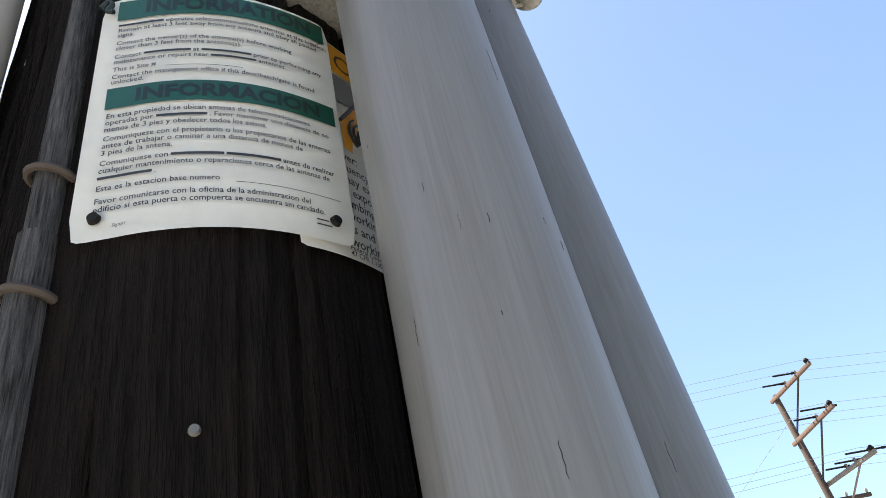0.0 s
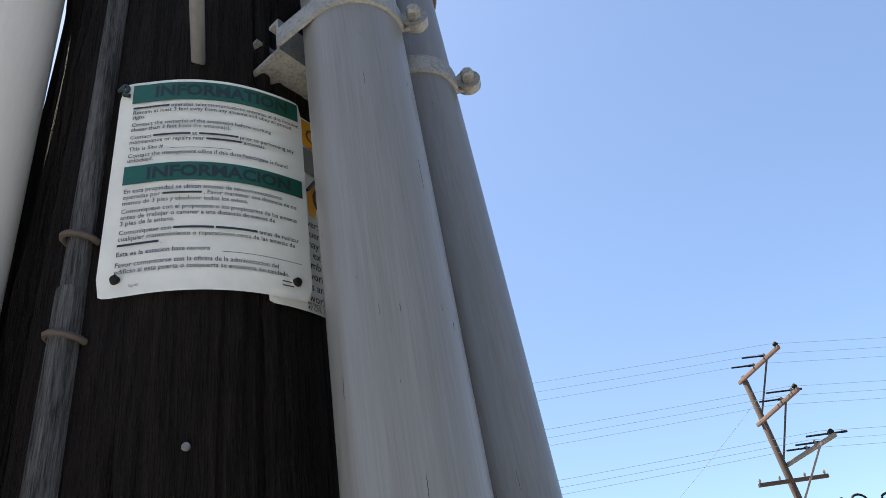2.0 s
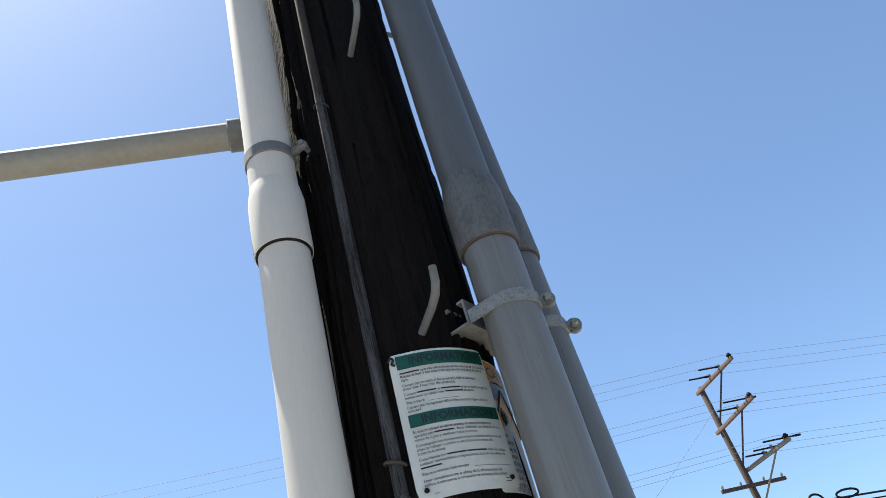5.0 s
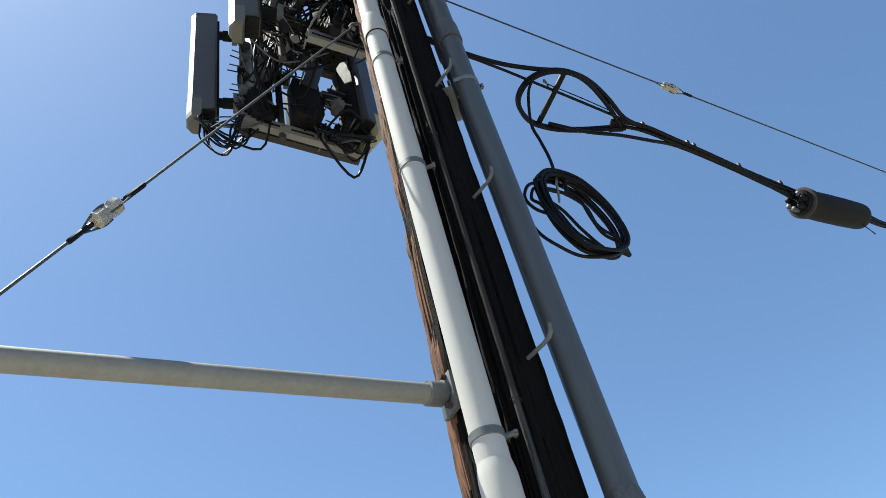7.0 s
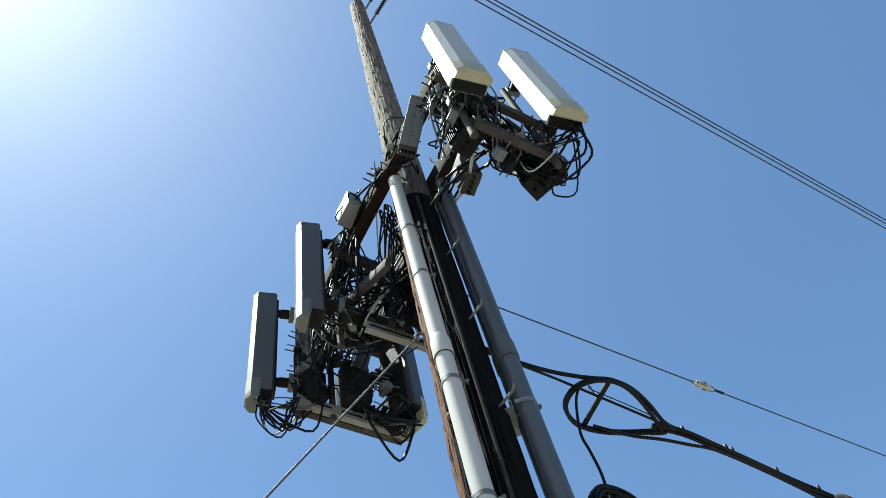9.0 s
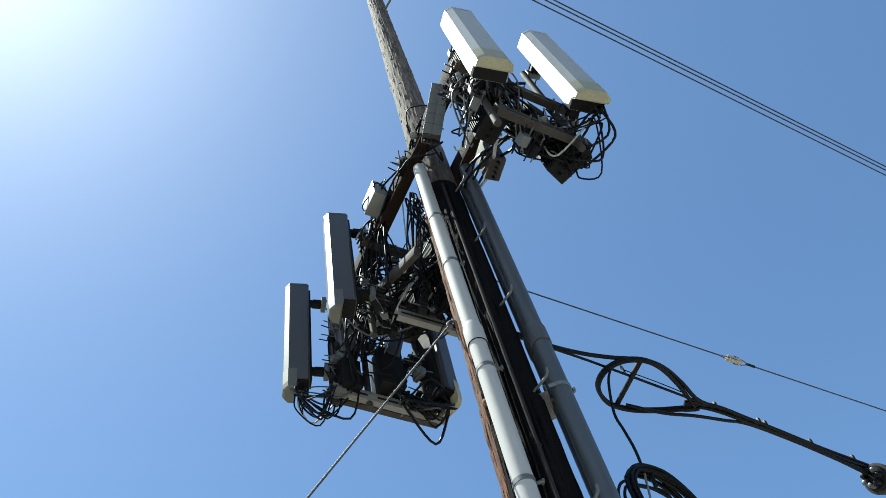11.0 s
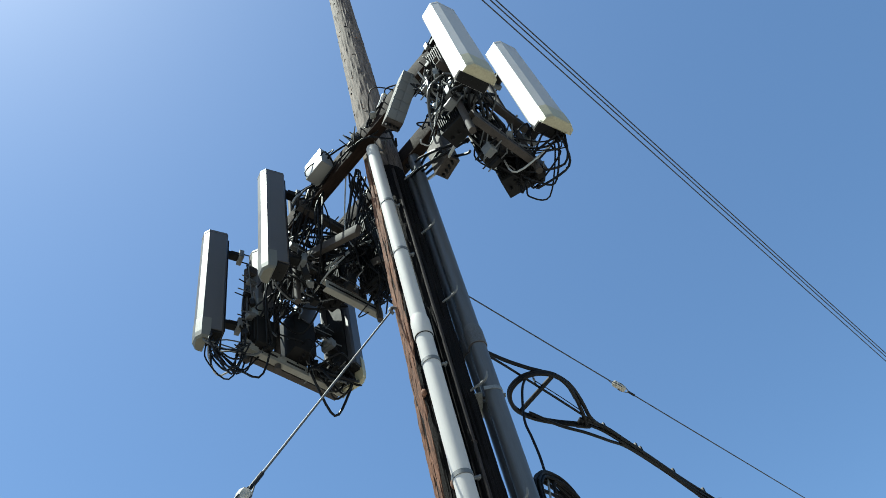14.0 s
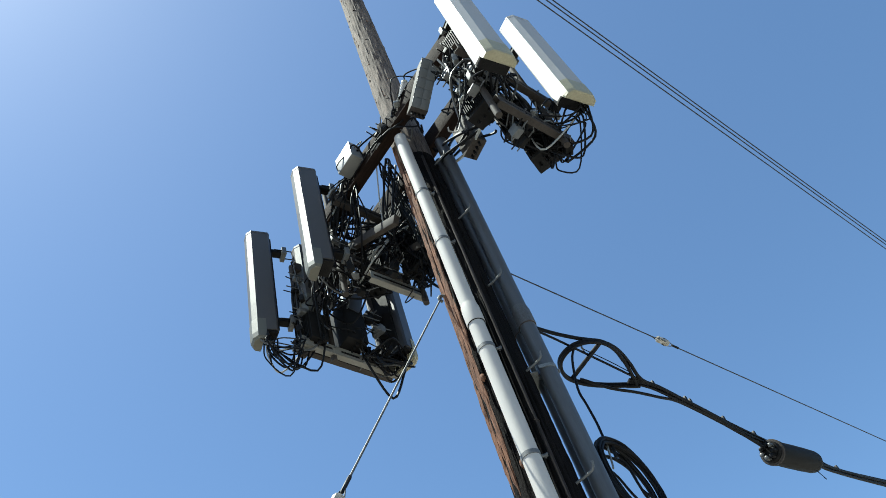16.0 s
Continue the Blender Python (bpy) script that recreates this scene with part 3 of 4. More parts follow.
words([(0.047, 0.178 + 0.0145 * k, 0.0145, 0.8, True, s) for k, s in enumerate(("wer:", "quency", "may ex", "n expo", "limbing", "working", "ts and u", "working"))], Z_C, PHI_C, lambda u, v: lift_c(u, v) + 0.0009, M_INK, caution)
words([(0.045, 0.2845, 0.0075, 0.8, True, "Federal Communica"), (0.045, 0.2905, 0.0075, 0.8, True, "47 CFR 1.1307(b)")], Z_C, PHI_C, lambda u, v: lift_c(u, v) + 0.0009, M_INK, caution)

# ---- strut, guys and cables ----
GUY_TOP, STRUT_END = Vector((-0.315, 0.72, 6.03)), Vector((-2.05, 0.60, 3.085))
strut = thing("guy_strut", "weathered galvanised pipe strut that carries the guy wire", "strut", at=(-0.4, 0.6, 3.16))
part("pipe", tubed([Vector((-0.40, 0.606, 3.165)), STRUT_END], 0.038, 28), M_STRUT, strut)
part("collar", tubed([(-0.375, 0.606, 3.168), (-0.385, 0.606, 3.167), (-0.445, 0.604, 3.163), (-0.447, 0.604, 3.163)], [0.040, 0.046, 0.046, 0.040], 28), M_GALV, strut)
bm = bmesh.new()
box(bm, (0.022, 0.10, 0.16), pose(-0.352, 0.61, 3.17), 0.006)
part("pole_plate", bm, M_GALV, strut)
for dz in (-0.06, 0.065):
    part("bolt", tubed([(-0.34, 0.59, 3.17 + dz), (-0.385, 0.59, 3.17 + dz)], 0.011, 8), M_RUST, strut)


def wire_insulator(name, c, d, length, r, mat, label):
    """A strain insulator: a faceted porcelain body, waisted in the middle, with a wire loop at each end."""
    d = Vector(d).normalized()
    t = thing(name, label, "insulator", at=c)
    c = Vector(c)
    h = length / 2
    prof = [(-h, r * 0.62), (-h * 0.82, r), (-h * 0.3, r), (-h * 0.18, r * 0.86), (h * 0.18, r * 0.86), (h * 0.3, r), (h * 0.82, r), (h, r * 0.62)]
    part("body", tubed([c + d * a for a, _ in prof], [b for _, b in prof], 8), mat, t)
    side = d.orthogonal().normalized()
    for s in (-1, 1):
        q = d.cross(side) if s > 0 else side
        pts = [c + d * s * h * 2.1, c + d * s * h * 1.3 + q * r * 0.55, c + d * s * h * 0.5 + q * r * 0.98, c + d * s * -h * 0.1 + q * r * 0.95]
        part("wire_loop", tubed(curve_pts(pts, 4), 0.0042, 6), M_STRAND, t)
        pts = [c + d * s * h * 2.1, c + d * s * h * 1.3 - q * r * 0.55, c + d * s * h * 0.5 - q * r * 0.98, c + d * s * -h * 0.1 - q * r * 0.95]
        part("wire_loop", tubed(curve_pts(pts, 4), 0.0042, 6), M_STRAND, t)
    return t


INS_L = Vector((-1.56, 0.727, 3.90))
dg = (GUY_TOP - INS_L).normalized()
guy = thing("guy_wire", "twisted galvanised guy wire from the pole down over its strut", "guy wire", at=GUY_TOP)
part("upper_strand", tubed([GUY_TOP, INS_L + dg * 0.13], 0.0065, 8), M_STRAND, guy)
part("lower_strand", tubed([INS_L - dg * 0.13, INS_L - dg * 0.96, INS_L - dg * 1.02 + Vector((0, -0.06, -0.03)), Vector((-2.12, 0.6, 0.0))], 0.0065, 8), M_STRAND, guy)
for s in (1, -1):
    c = INS_L + dg * s * 0.16
    part("wire_wrap", tubed([c - dg * 0.06, c - dg * 0.05, c + dg * 0.07, c + dg * 0.08], [0.006, 0.011, 0.011, 0.006], 8), M_BLACK, guy)
part("pole_hook", tubed(curve_pts([GUY_TOP + Vector((0.06, -0.02, 0.02)), GUY_TOP + Vector((0.0, 0, 0.02)), GUY_TOP + Vector((-0.03, 0, -0.03)), GUY_TOP + Vector((0.0, 0.0, -0.05))], 4), 0.012, 8), M_GALV, guy)
wire_insulator("strain_insulator", INS_L, dg, 0.150, 0.034, M_PORC, "weathered pale porcelain strain insulator in the guy wire")

INS_R = Vector((2.53, 0.6, 6.60))
span = thing("span_wire", "thin dark span wire that leads off level from the pole", "span wire", at=(0.05, 0.6, 6.64))
part("near_strand", tubed([(0.02, 0.6, 6.645), INS_R - Vector((0.13, 0, -0.003))], 0.006, 6), M_WIRE, span)
part("far_strand", tubed([INS_R + Vector((0.13, 0, -0.003)), (9.0, 0.6, 6.46), (20.0, 0.6, 6.6)], 0.006, 6), M_WIRE, span)
part("wire_wrap", tubed([INS_R + Vector((0.15, 0, 0)), INS_R + Vector((0.24, 0, -0.003))], 0.012, 8), M_BLACK, span)
wire_insulator("strain_insulator", INS_R, (1, 0, -0.02), 0.165, 0.034, M_PORC, "cream porcelain strain insulator in the span wire")

# fibre cables with a storage loop frame, a hanging coil and a splice case
FY = 0.62


fibre = thing("fibre_cable", "bundle of black fibre cables lashed to a strand", "cable", at=(0.15, FY, 6.0))
for r, ctrl in [
    (0.016, [(0.10, 0.60, 5.95), (0.40, 0.60, 5.92), (0.66, 0.58, 5.91), (0.86, 0.52, 5.87), (1.0, 0.47, 5.85), (1.14, 0.44, 5.84), (1.30, 0.46, 5.84), (1.48, 0.52, 5.81), (1.62, 0.58, 5.76), (1.76, 0.6, 5.75), (2.0, 0.6, 5.73), (2.37, 0.6, 5.68), (2.8, 0.6, 5.60), (3.28, 0.6, 5.54)]),
    (0.010, [(0.10, 0.61, 5.92), (0.61, 0.60, 5.88), (1.06, 0.60, 5.83), (1.53, 0.60, 5.77), (1.8, 0.61, 5.75), (2.4, 0.61, 5.68), (3.0, 0.61, 5.56), (3.28, 0.6, 5.55), (4.08, 0.60, 5.56), (4.6, 0.60, 5.52), (6.5, 0.5, 5.6), (12.0, 0.4, 5.95), (20.0, 0.3, 6.85)]),
    (0.004, [(1.02, 0.59, 5.87), (1.30, 0.59, 5.84), (1.53, 0.59, 5.80)]),
    (0.013, [(1.16, 0.83, 5.80), (1.42, 0.76, 5.72), (1.65, 0.69, 5.69), (1.9, 0.65, 5.68), (2.15, 0.63, 5.69), (2.6, 0.62, 5.61), (3.0, 0.61, 5.50), (3.20, 0.60, 5.45)]),
    (0.017, [(1.60, 0.64, 5.78), (1.82, 0.59, 5.74), (2.1, 0.59, 5.70), (2.5, 0.59, 5.63), (2.9, 0.6, 5.54), (3.26, 0.6, 5.50)]),
    (0.014, [(1.66, 0.66, 5.77), (1.85, 0.62, 5.73), (2.2, 0.61, 5.67), (2.6, 0.6, 5.60), (2.95, 0.6, 5.49), (3.16, 0.6, 5.42)]),
    (0.020, [(4.0, 0.60, 5.50), (4.5, 0.59, 5.48), (6.5, 0.5, 5.55), (12.0, 0.4, 5.9), (20.0, 0.3, 6.8)]),
    (0.014, [(4.0, 0.60, 5.46), (4.5, 0.59, 5.44), (6.5, 0.5, 5.5), (12.0, 0.4, 5.86), (20.0, 0.3, 6.75)]),
]:
    part("cable", tubed(curve_pts(ctrl, 5), r, 8), M_BLACK, fibre)
for x, z in ((1.83, 5.775), (2.24, 5.73), (2.30, 5.72), (2.72, 5.645), (3.14, 5.59), (4.5, 5.53)):
    part("cable_clamp", boxed((0.028, 0.03, 0.05), pose(x, 0.6, z, 0, 10, 0), 0.008), M_BLACK, fibre)
snow = thing("cable_storage_loop", "black teardrop fibre storage frame lying flat on the strand", "cable loop", at=(1.1, FY, 5.8))
loop = [(1.66, 0.655, 5.775), (1.55, 0.59, 5.80), (1.42, 0.525, 5.82), (1.27, 0.465, 5.835), (1.14, 0.44, 5.84), (1.03, 0.45, 5.84), (0.93, 0.49, 5.835), (0.86, 0.56, 5.83), (0.835, 0.64, 5.825), (0.85, 0.73, 5.82), (0.91, 0.80, 5.815), (1.0, 0.85, 5.81), (1.10, 0.865, 5.81), (1.24, 0.845, 5.80), (1.42, 0.785, 5.79), (1.58, 0.71, 5.78), (1.70, 0.655, 5.77)]
loop = [Vector(p) for p in loop]
rail = curve_pts(loop, 4)
for o in (0.0, -0.024):
    part("rim", tubed([p + Vector((0, 0, o)) for p in rail], 0.0155, 8), M_BLACK, snow)
part("cable_turn", tubed([p + Vector((0.004, 0.012, 0.016)) for p in rail[8:60]], 0.011, 8), M_BLACK, snow)
part("cross_bar", boxed((0.036, 0.40, 0.022), pose(1.075, 0.655, 5.815, 0, 0, -7), 0.006), M_BLACK, snow)
part("throat_plate", boxed((0.11, 0.10, 0.03), pose(1.64, 0.665, 5.77, 0, 4, -25), 0.008), M_BLACK, snow)
part("strand_hook", tubed(curve_pts([(0.98, 0.575, 5.85), (1.0, 0.585, 5.90), (1.03, 0.60, 5.90), (1.03, 0.605, 5.84)], 4), 0.008, 8), M_GALV, snow)
part("hanging_tail", tubed(curve_pts([(0.87, 0.57, 5.82), (0.83, 0.62, 5.70), (0.79, 0.67, 5.42), (0.80, 0.67, 5.25), (0.81, 0.67, 5.08), (0.78, 0.66, 4.88)], 5), 0.010, 8), M_BLACK, snow)

coil = thing("cable_coil", "hanging flattened coil of black cable tied at its tip", "cable coil", at=(0.80, 0.65, 4.5))
crng = random.Random(4)
oval = [(0.58, 4.75), (0.66, 4.84), (0.76, 4.87), (0.90, 4.85), (1.0, 4.77), (1.08, 4.65), (1.115, 4.52), (1.09, 4.38), (1.0, 4.28), (0.86, 4.24), (0.71, 4.25), (0.61, 4.36), (0.565, 4.50), (0.555, 4.64)]
for k in range(9):
    shrink = 1.0 - 0.030 * (k % 5) - crng.uniform(0, 0.02)
    dx, dz, ph, dy = crng.uniform(-0.008, 0.014), crng.uniform(-0.012, 0.008), crng.uniform(0, 6.28), crng.uniform(-0.035, 0.035)
    pts = []
    for q in range(len(oval) + 1):
        x, z = oval[q % len(oval)]
        pinch = shrink if x < 1.0 else 1.0 - (1.0 - shrink) * 0.5
        pts.append((0.84 + dx + (x - 0.86) * pinch * 0.95, 0.65 + dy + 0.02 * math.sin(q * 0.45 + ph), 4.54 + dz + (z - 4.54) * pinch))
    part("turn", tubed(curve_pts(pts, 4), 0.0105, 8), M_BLACK, coil)
for line in ([(0.60, 4.70), (0.72, 4.73), (0.85, 4.69), (0.89, 4.52), (0.96, 4.44), (1.05, 4.38)], [(0.62, 4.72), (0.76, 4.72), (0.90, 4.64), (0.97, 4.52), (1.07, 4.40)], [(0.60, 4.62), (0.66, 4.50), (0.76, 4.38), (0.92, 4.29), (1.04, 4.33)], [(0.62, 4.64), (0.70, 4.54), (0.80, 4.42), (0.95, 4.32), (1.06, 4.35)],
             [(0.60, 4.74), (0.50, 4.68), (0.465, 4.59), (0.50, 4.51), (0.58, 4.47)], [(0.60, 4.70), (0.53, 4.66), (0.50, 4.58), (0.53, 4.53), (0.60, 4.50)], [(0.42, 4.46), (0.47, 4.33), (0.56, 4.25), (0.72, 4.22), (0.90, 4.23), (1.05, 4.32)]):
    part("crossing_turn", tubed(curve_pts([(0.58 + (x - 0.58) * 0.95, 0.65 + crng.uniform(-0.02, 0.02), z) for x, z in line], 6), 0.0095, 8), M_BLACK, coil)
part("cable_tie", tubed([(1.00, 0.62, 4.33), (1.035, 0.65, 4.325), (1.075, 0.66, 4.31)], [0.022, 0.026, 0.012], 8), M_BLACK, coil)
part("cable_tie", tubed([(0.80, 0.63, 4.87), (0.80, 0.65, 4.74)], 0.013, 8), M_BLACK, coil)
part("hook", tubed(curve_pts([(0.76, 0.64, 4.86), (0.735, 0.64, 4.78), (0.715, 0.65, 4.66), (0.70, 0.65, 4.62)], 4), 0.0075, 8), M_CLAMP, coil)

case = thing("splice_case", "black cylindrical splice closure hung under the cables", "splice case", at=(3.7, FY, 5.45))
ca, cb = Vector((3.20, 0.60, 5.39)), Vector((4.02, 0.60, 5.475))
dd = (cb - ca).normalized()
prof = [(0.05, 0.098), (0.06, 0.117), (0.10, 0.117), (0.105, 0.108), (0.30, 0.112), (0.55, 0.112), (0.76, 0.108), (0.80, 0.102), (0.815, 0.088)]
part("shell", tubed([ca + dd * a for a, _ in prof], [b for _, b in prof], 28), M_DARK, case, "smooth black plastic shell")
part("end_plate", tubed([ca + dd * 0.0, ca + dd * 0.012, ca + dd * 0.055], [0.088, 0.098, 0.100], 24), M_DARK, case)
part("clamp_ring", tubed([ca + dd * 0.034, ca + dd * 0.038, ca + dd * 0.056, ca + dd * 0.06], [0.108, 0.121, 0.121, 0.108], 28), M_STEEL, case, "dull steel clamp ring")
for k in range(7):
    a = 2 * math.pi * k / 7
    o = Vector((0, math.cos(a), math.sin(a))) * 0.062
    part("cable_port", tubed([ca + o - dd * 0.06, ca + o - dd * 0.055, ca + o + dd * 0.01], [0.014, 0.021, 0.021], 10), M_BLACK if k % 3 else M_CABG, case)
part("valve", tubed([ca + dd * 0.74 - Vector((0, 0, 0.10)), ca + dd * 0.80 - Vector((0, 0, 0.16)), ca + dd * 0.83 - Vector((0, 0, 0.20))], [0.006, 0.003, 0.006], 6), M_BLACK, case)

# three line wires overhead
for off in (-0.064, 0.0, 0.092):
    solo("line_wire", tubed([(-90, -2.33 + off, 15.0), (150, 1.85 + off, 15.0)], 0.012, 6), M_WIRE, "thin dark overhead line wire", "power line", "overhead line wires")
# dead-end insulators near the pole top
for k, (z, phi, dx) in enumerate(((14.9, 20, 0.12), (15.9, 12, 0.10), (16.5, -15, 0.05))):
    a = on_pole(radians(phi), z, 0.0)
    d = Vector((dx, -1, 0.03)).normalized()
    t = thing("dead_end_insulator", "dark ribbed polymer insulator at the pole top", "insulator", "dead-end insulators", at=a)
    part("eye_bolt", tubed([a - d * 0.05, a + d * 0.2], 0.018, 8), M_GALV, t)
    pts, rs = [], []
    for q in range(22):
        s = 0.2 + q * 0.034
        for o, r in ((0, 0.016), (0.010, 0.045), (0.016, 0.045), (0.024, 0.016)):
            pts.append(a + d * (s + o))
            rs.append(r)
    part("shed_stack", tubed(pts, rs, 10), M_DARK, t)
    part("wire_tail", tubed([a + d * 0.95, a + d * 16], 0.010, 6), M_WIRE, t)

# ---- antenna platform ----
for x in (-0.37, 0.10):
    solo("crossarm", boxed((0.12, 2.85, 0.24), pose(x, 0.9, 8.42), 0.012), M_ARM, "heavy dark timber crossarm bolted to the pole", "crossarm", "crossarms")


def channel_arm(a, b, h=0.11, mat=None):
    """A slotted steel channel between two places."""
    a, b = Vector(a), Vector(b)
    d = b - a
    m = Matrix.Translation(a) @ d.to_track_quat("Z", "Y").to_matrix().to_4x4()
    t = thing("steel_arm", "slotted dull steel channel arm under the antennas", "steel arm", "steel arms", at=a)
    w = h / 2
    sec = [(-0.03, -w), (0.03, -w), (0.03, -w + 0.008), (-0.022, -w + 0.008), (-0.022, w - 0.008), (0.03, w - 0.008), (0.03, w), (-0.03, w)]
    part("channel", prism(bmesh.new(), sec, 0, d.length, m), mat or M_STEEL, t, smooth=False)
    for k in range(3):
        s = d.length * (0.2 + 0.27 * k)
        part("slot", boxed((0.004, 0.024, 0.2), m @ pose(-0.0305, 0, s), 0.0), M_DARK, t, "dark open slot")
        part("bolt", tubed([m @ Vector((-0.05, 0.03, s + 0.13)), m @ Vector((0.06, 0.03, s + 0.13))], 0.009, 6), M_GALV, t)
    return t


channel_arm((-0.55, 2.29, 7.03), (0.55, 2.29, 7.0), mat=M_STRUT)
channel_arm((-0.55, 2.42, 7.10), (0.55, 2.42, 7.08))
channel_arm((-0.25, 1.5, 7.24), (0.40, 1.5, 7.25), mat=M_STRUT)
channel_arm((-0.6, 1.62, 7.6), (0.3, 1.62, 7.6))
channel_arm((-0.55, 2.25, 8.1), (0.55, 2.25, 8.1))
channel_arm((-0.55, 1.4, 8.2), (0.5, 1.4, 8.2))
channel_arm((-0.35, -0.55, 7.08), (0.5, -0.55, 7.12), 0.12)
channel_arm((-0.6, -0.6, 7.75), (0.5, -0.6, 7.75), 0.12)
for x, y, z0, z1 in ((-0.5, 2.35, 6.9, 8.25), (-0.38, 1.72, 7.15, 8.9), (-0.2, 2.3, 6.9, 8.3), (0.36, 2.25, 6.9, 8.7), (0.35, 1.47, 7.1, 8.6), (-0.35, -0.5, 6.9, 8.6), (0.38, -0.55, 6.95, 8.8)):
    solo("mast_pipe", tubed([(x, y, z0), (x, y, z1)], 0.03, 14), M_STEEL, "upright dull steel mounting pipe behind an antenna", "mounting pipe", "mounting pipes")
for x in (-0.3, 0.15):
    solo("brace", boxed((0.06, 1.5, 0.09), pose(x, 1.55, 7.75, 32, 0, 0), 0.006), M_STEEL, "dull steel brace under the crossarm", "brace", "braces")


def antenna(x, y, z0, z1, w, d, face, mat, label, ports=6):
    """A panel antenna: an eight-sided radome, end caps, bottom connectors and two brackets. face: the way it looks, degrees from +x."""
    t = thing("panel_antenna", label, "antenna", "panel antennas", at=(x, y, z0))
    m = Matrix.Translation((x, y, 0)) @ pose(0, 0, 0, 0, 0, face)
    c = 0.05
    sec = [(d / 2, -w / 2 + c * 1.2), (d / 2, w / 2 - c * 1.2), (d / 2 - c * 0.8, w / 2 - 0.008), (-d / 2 + 0.02, w / 2), (-d / 2, w / 2 - 0.02), (-d / 2, -w / 2 + 0.02), (-d / 2 + 0.02, -w / 2), (d / 2 - c * 0.8, -w / 2 + 0.008)]
    bm = prism(bmesh.new(), sec, z0 + 0.07, z1 - 0.03, m)
    part("radome", bm, mat, t, smooth=False)
    grow = [(a * 1.015, b * 1.015) for a, b in sec]
    part("top_cap", prism(bmesh.new(), grow, z1 - 0.03, z1, m), mat, t, smooth=False)
    # the bottom cap covers the front half, hangs lower than the back and draws in towards its lip
    front = [(d / 2, -w / 2 + c * 1.2), (d / 2, w / 2 - c * 1.2), (d / 2 - c * 0.8, w / 2 - 0.008), (0.0, w / 2 - 0.003), (0.0, -w / 2 + 0.003), (d / 2 - c * 0.8, -w / 2 + 0.008)]
    drop = 0.02 if mat is M_ANTW else 0.05
    bm = bmesh.new()
    rings = []
    for z, k, back in ((z0 + 0.21, 1.03, 0.0), (z0 + 0.03, 1.035, 0.0), (z0 - drop * 0.5, 1.0, 0.01), (z0 - drop, 0.86, 0.025)):
        rings.append([bm.verts.new(m @ Vector((max(a, back) * k, b * k, z))) for a, b in front])
    for lo, hi in zip(rings, rings[1:]):
        for q in range(6):
            bm.faces.new((lo[q], lo[(q + 1) % 6], hi[(q + 1) % 6], hi[q]))
    bm.faces.new(rings[0])
    bm.faces.new(rings[-1][::-1])
    part("bottom_cap", bm, M_CAPW if mat in (M_ANTW, M_ANTD) else M_CAP, t, "beige moulded bottom cap", smooth=False)
    # Dark sheet that paints the shade of the open underside round the connectors.
    part("underside_shade_plate", prism(bmesh.new(), [(-d * 0.46, -w * 0.44), (-0.004, -w * 0.44), (-0.004, w * 0.44), (-d * 0.46, w * 0.44)], z0 + 0.045, z0 + 0.072, m), M_DARK, t, "dark sheet for the shade in the open underside", smooth=False)
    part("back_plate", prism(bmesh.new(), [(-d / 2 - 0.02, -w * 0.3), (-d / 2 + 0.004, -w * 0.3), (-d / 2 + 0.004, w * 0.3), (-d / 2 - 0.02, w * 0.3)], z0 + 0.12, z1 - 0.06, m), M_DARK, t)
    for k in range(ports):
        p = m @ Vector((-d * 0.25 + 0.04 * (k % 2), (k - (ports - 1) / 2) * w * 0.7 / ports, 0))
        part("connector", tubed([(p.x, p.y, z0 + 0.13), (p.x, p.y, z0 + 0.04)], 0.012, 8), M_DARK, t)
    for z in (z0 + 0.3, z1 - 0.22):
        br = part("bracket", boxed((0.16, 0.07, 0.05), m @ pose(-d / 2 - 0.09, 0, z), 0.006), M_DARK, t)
        part("clamp", boxed((0.05, 0.13, 0.11), m @ pose(-d / 2 - 0.16, 0, z), 0.008), M_GALV, br)
        for s in (-1, 1):
            part("threaded_rod", tubed([m @ Vector((-d / 2 - 0.28, s * 0.05, z)), m @ Vector((-d / 2 - 0.05, s * 0.05, z))], 0.007, 6), M_DARK, br)
    return t


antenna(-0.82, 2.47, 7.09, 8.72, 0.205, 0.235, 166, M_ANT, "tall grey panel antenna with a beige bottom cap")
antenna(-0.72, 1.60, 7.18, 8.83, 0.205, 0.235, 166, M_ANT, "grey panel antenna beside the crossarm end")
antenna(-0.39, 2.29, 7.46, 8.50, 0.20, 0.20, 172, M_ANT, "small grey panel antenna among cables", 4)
antenna(0.50, 2.18, 7.02, 8.70, 0.36, 0.20, 15, M_ANTD, "panel antenna seen from behind, shade painted into its colour")
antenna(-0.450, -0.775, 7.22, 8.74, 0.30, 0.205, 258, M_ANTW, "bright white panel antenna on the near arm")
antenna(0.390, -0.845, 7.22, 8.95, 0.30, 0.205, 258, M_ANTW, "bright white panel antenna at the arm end")


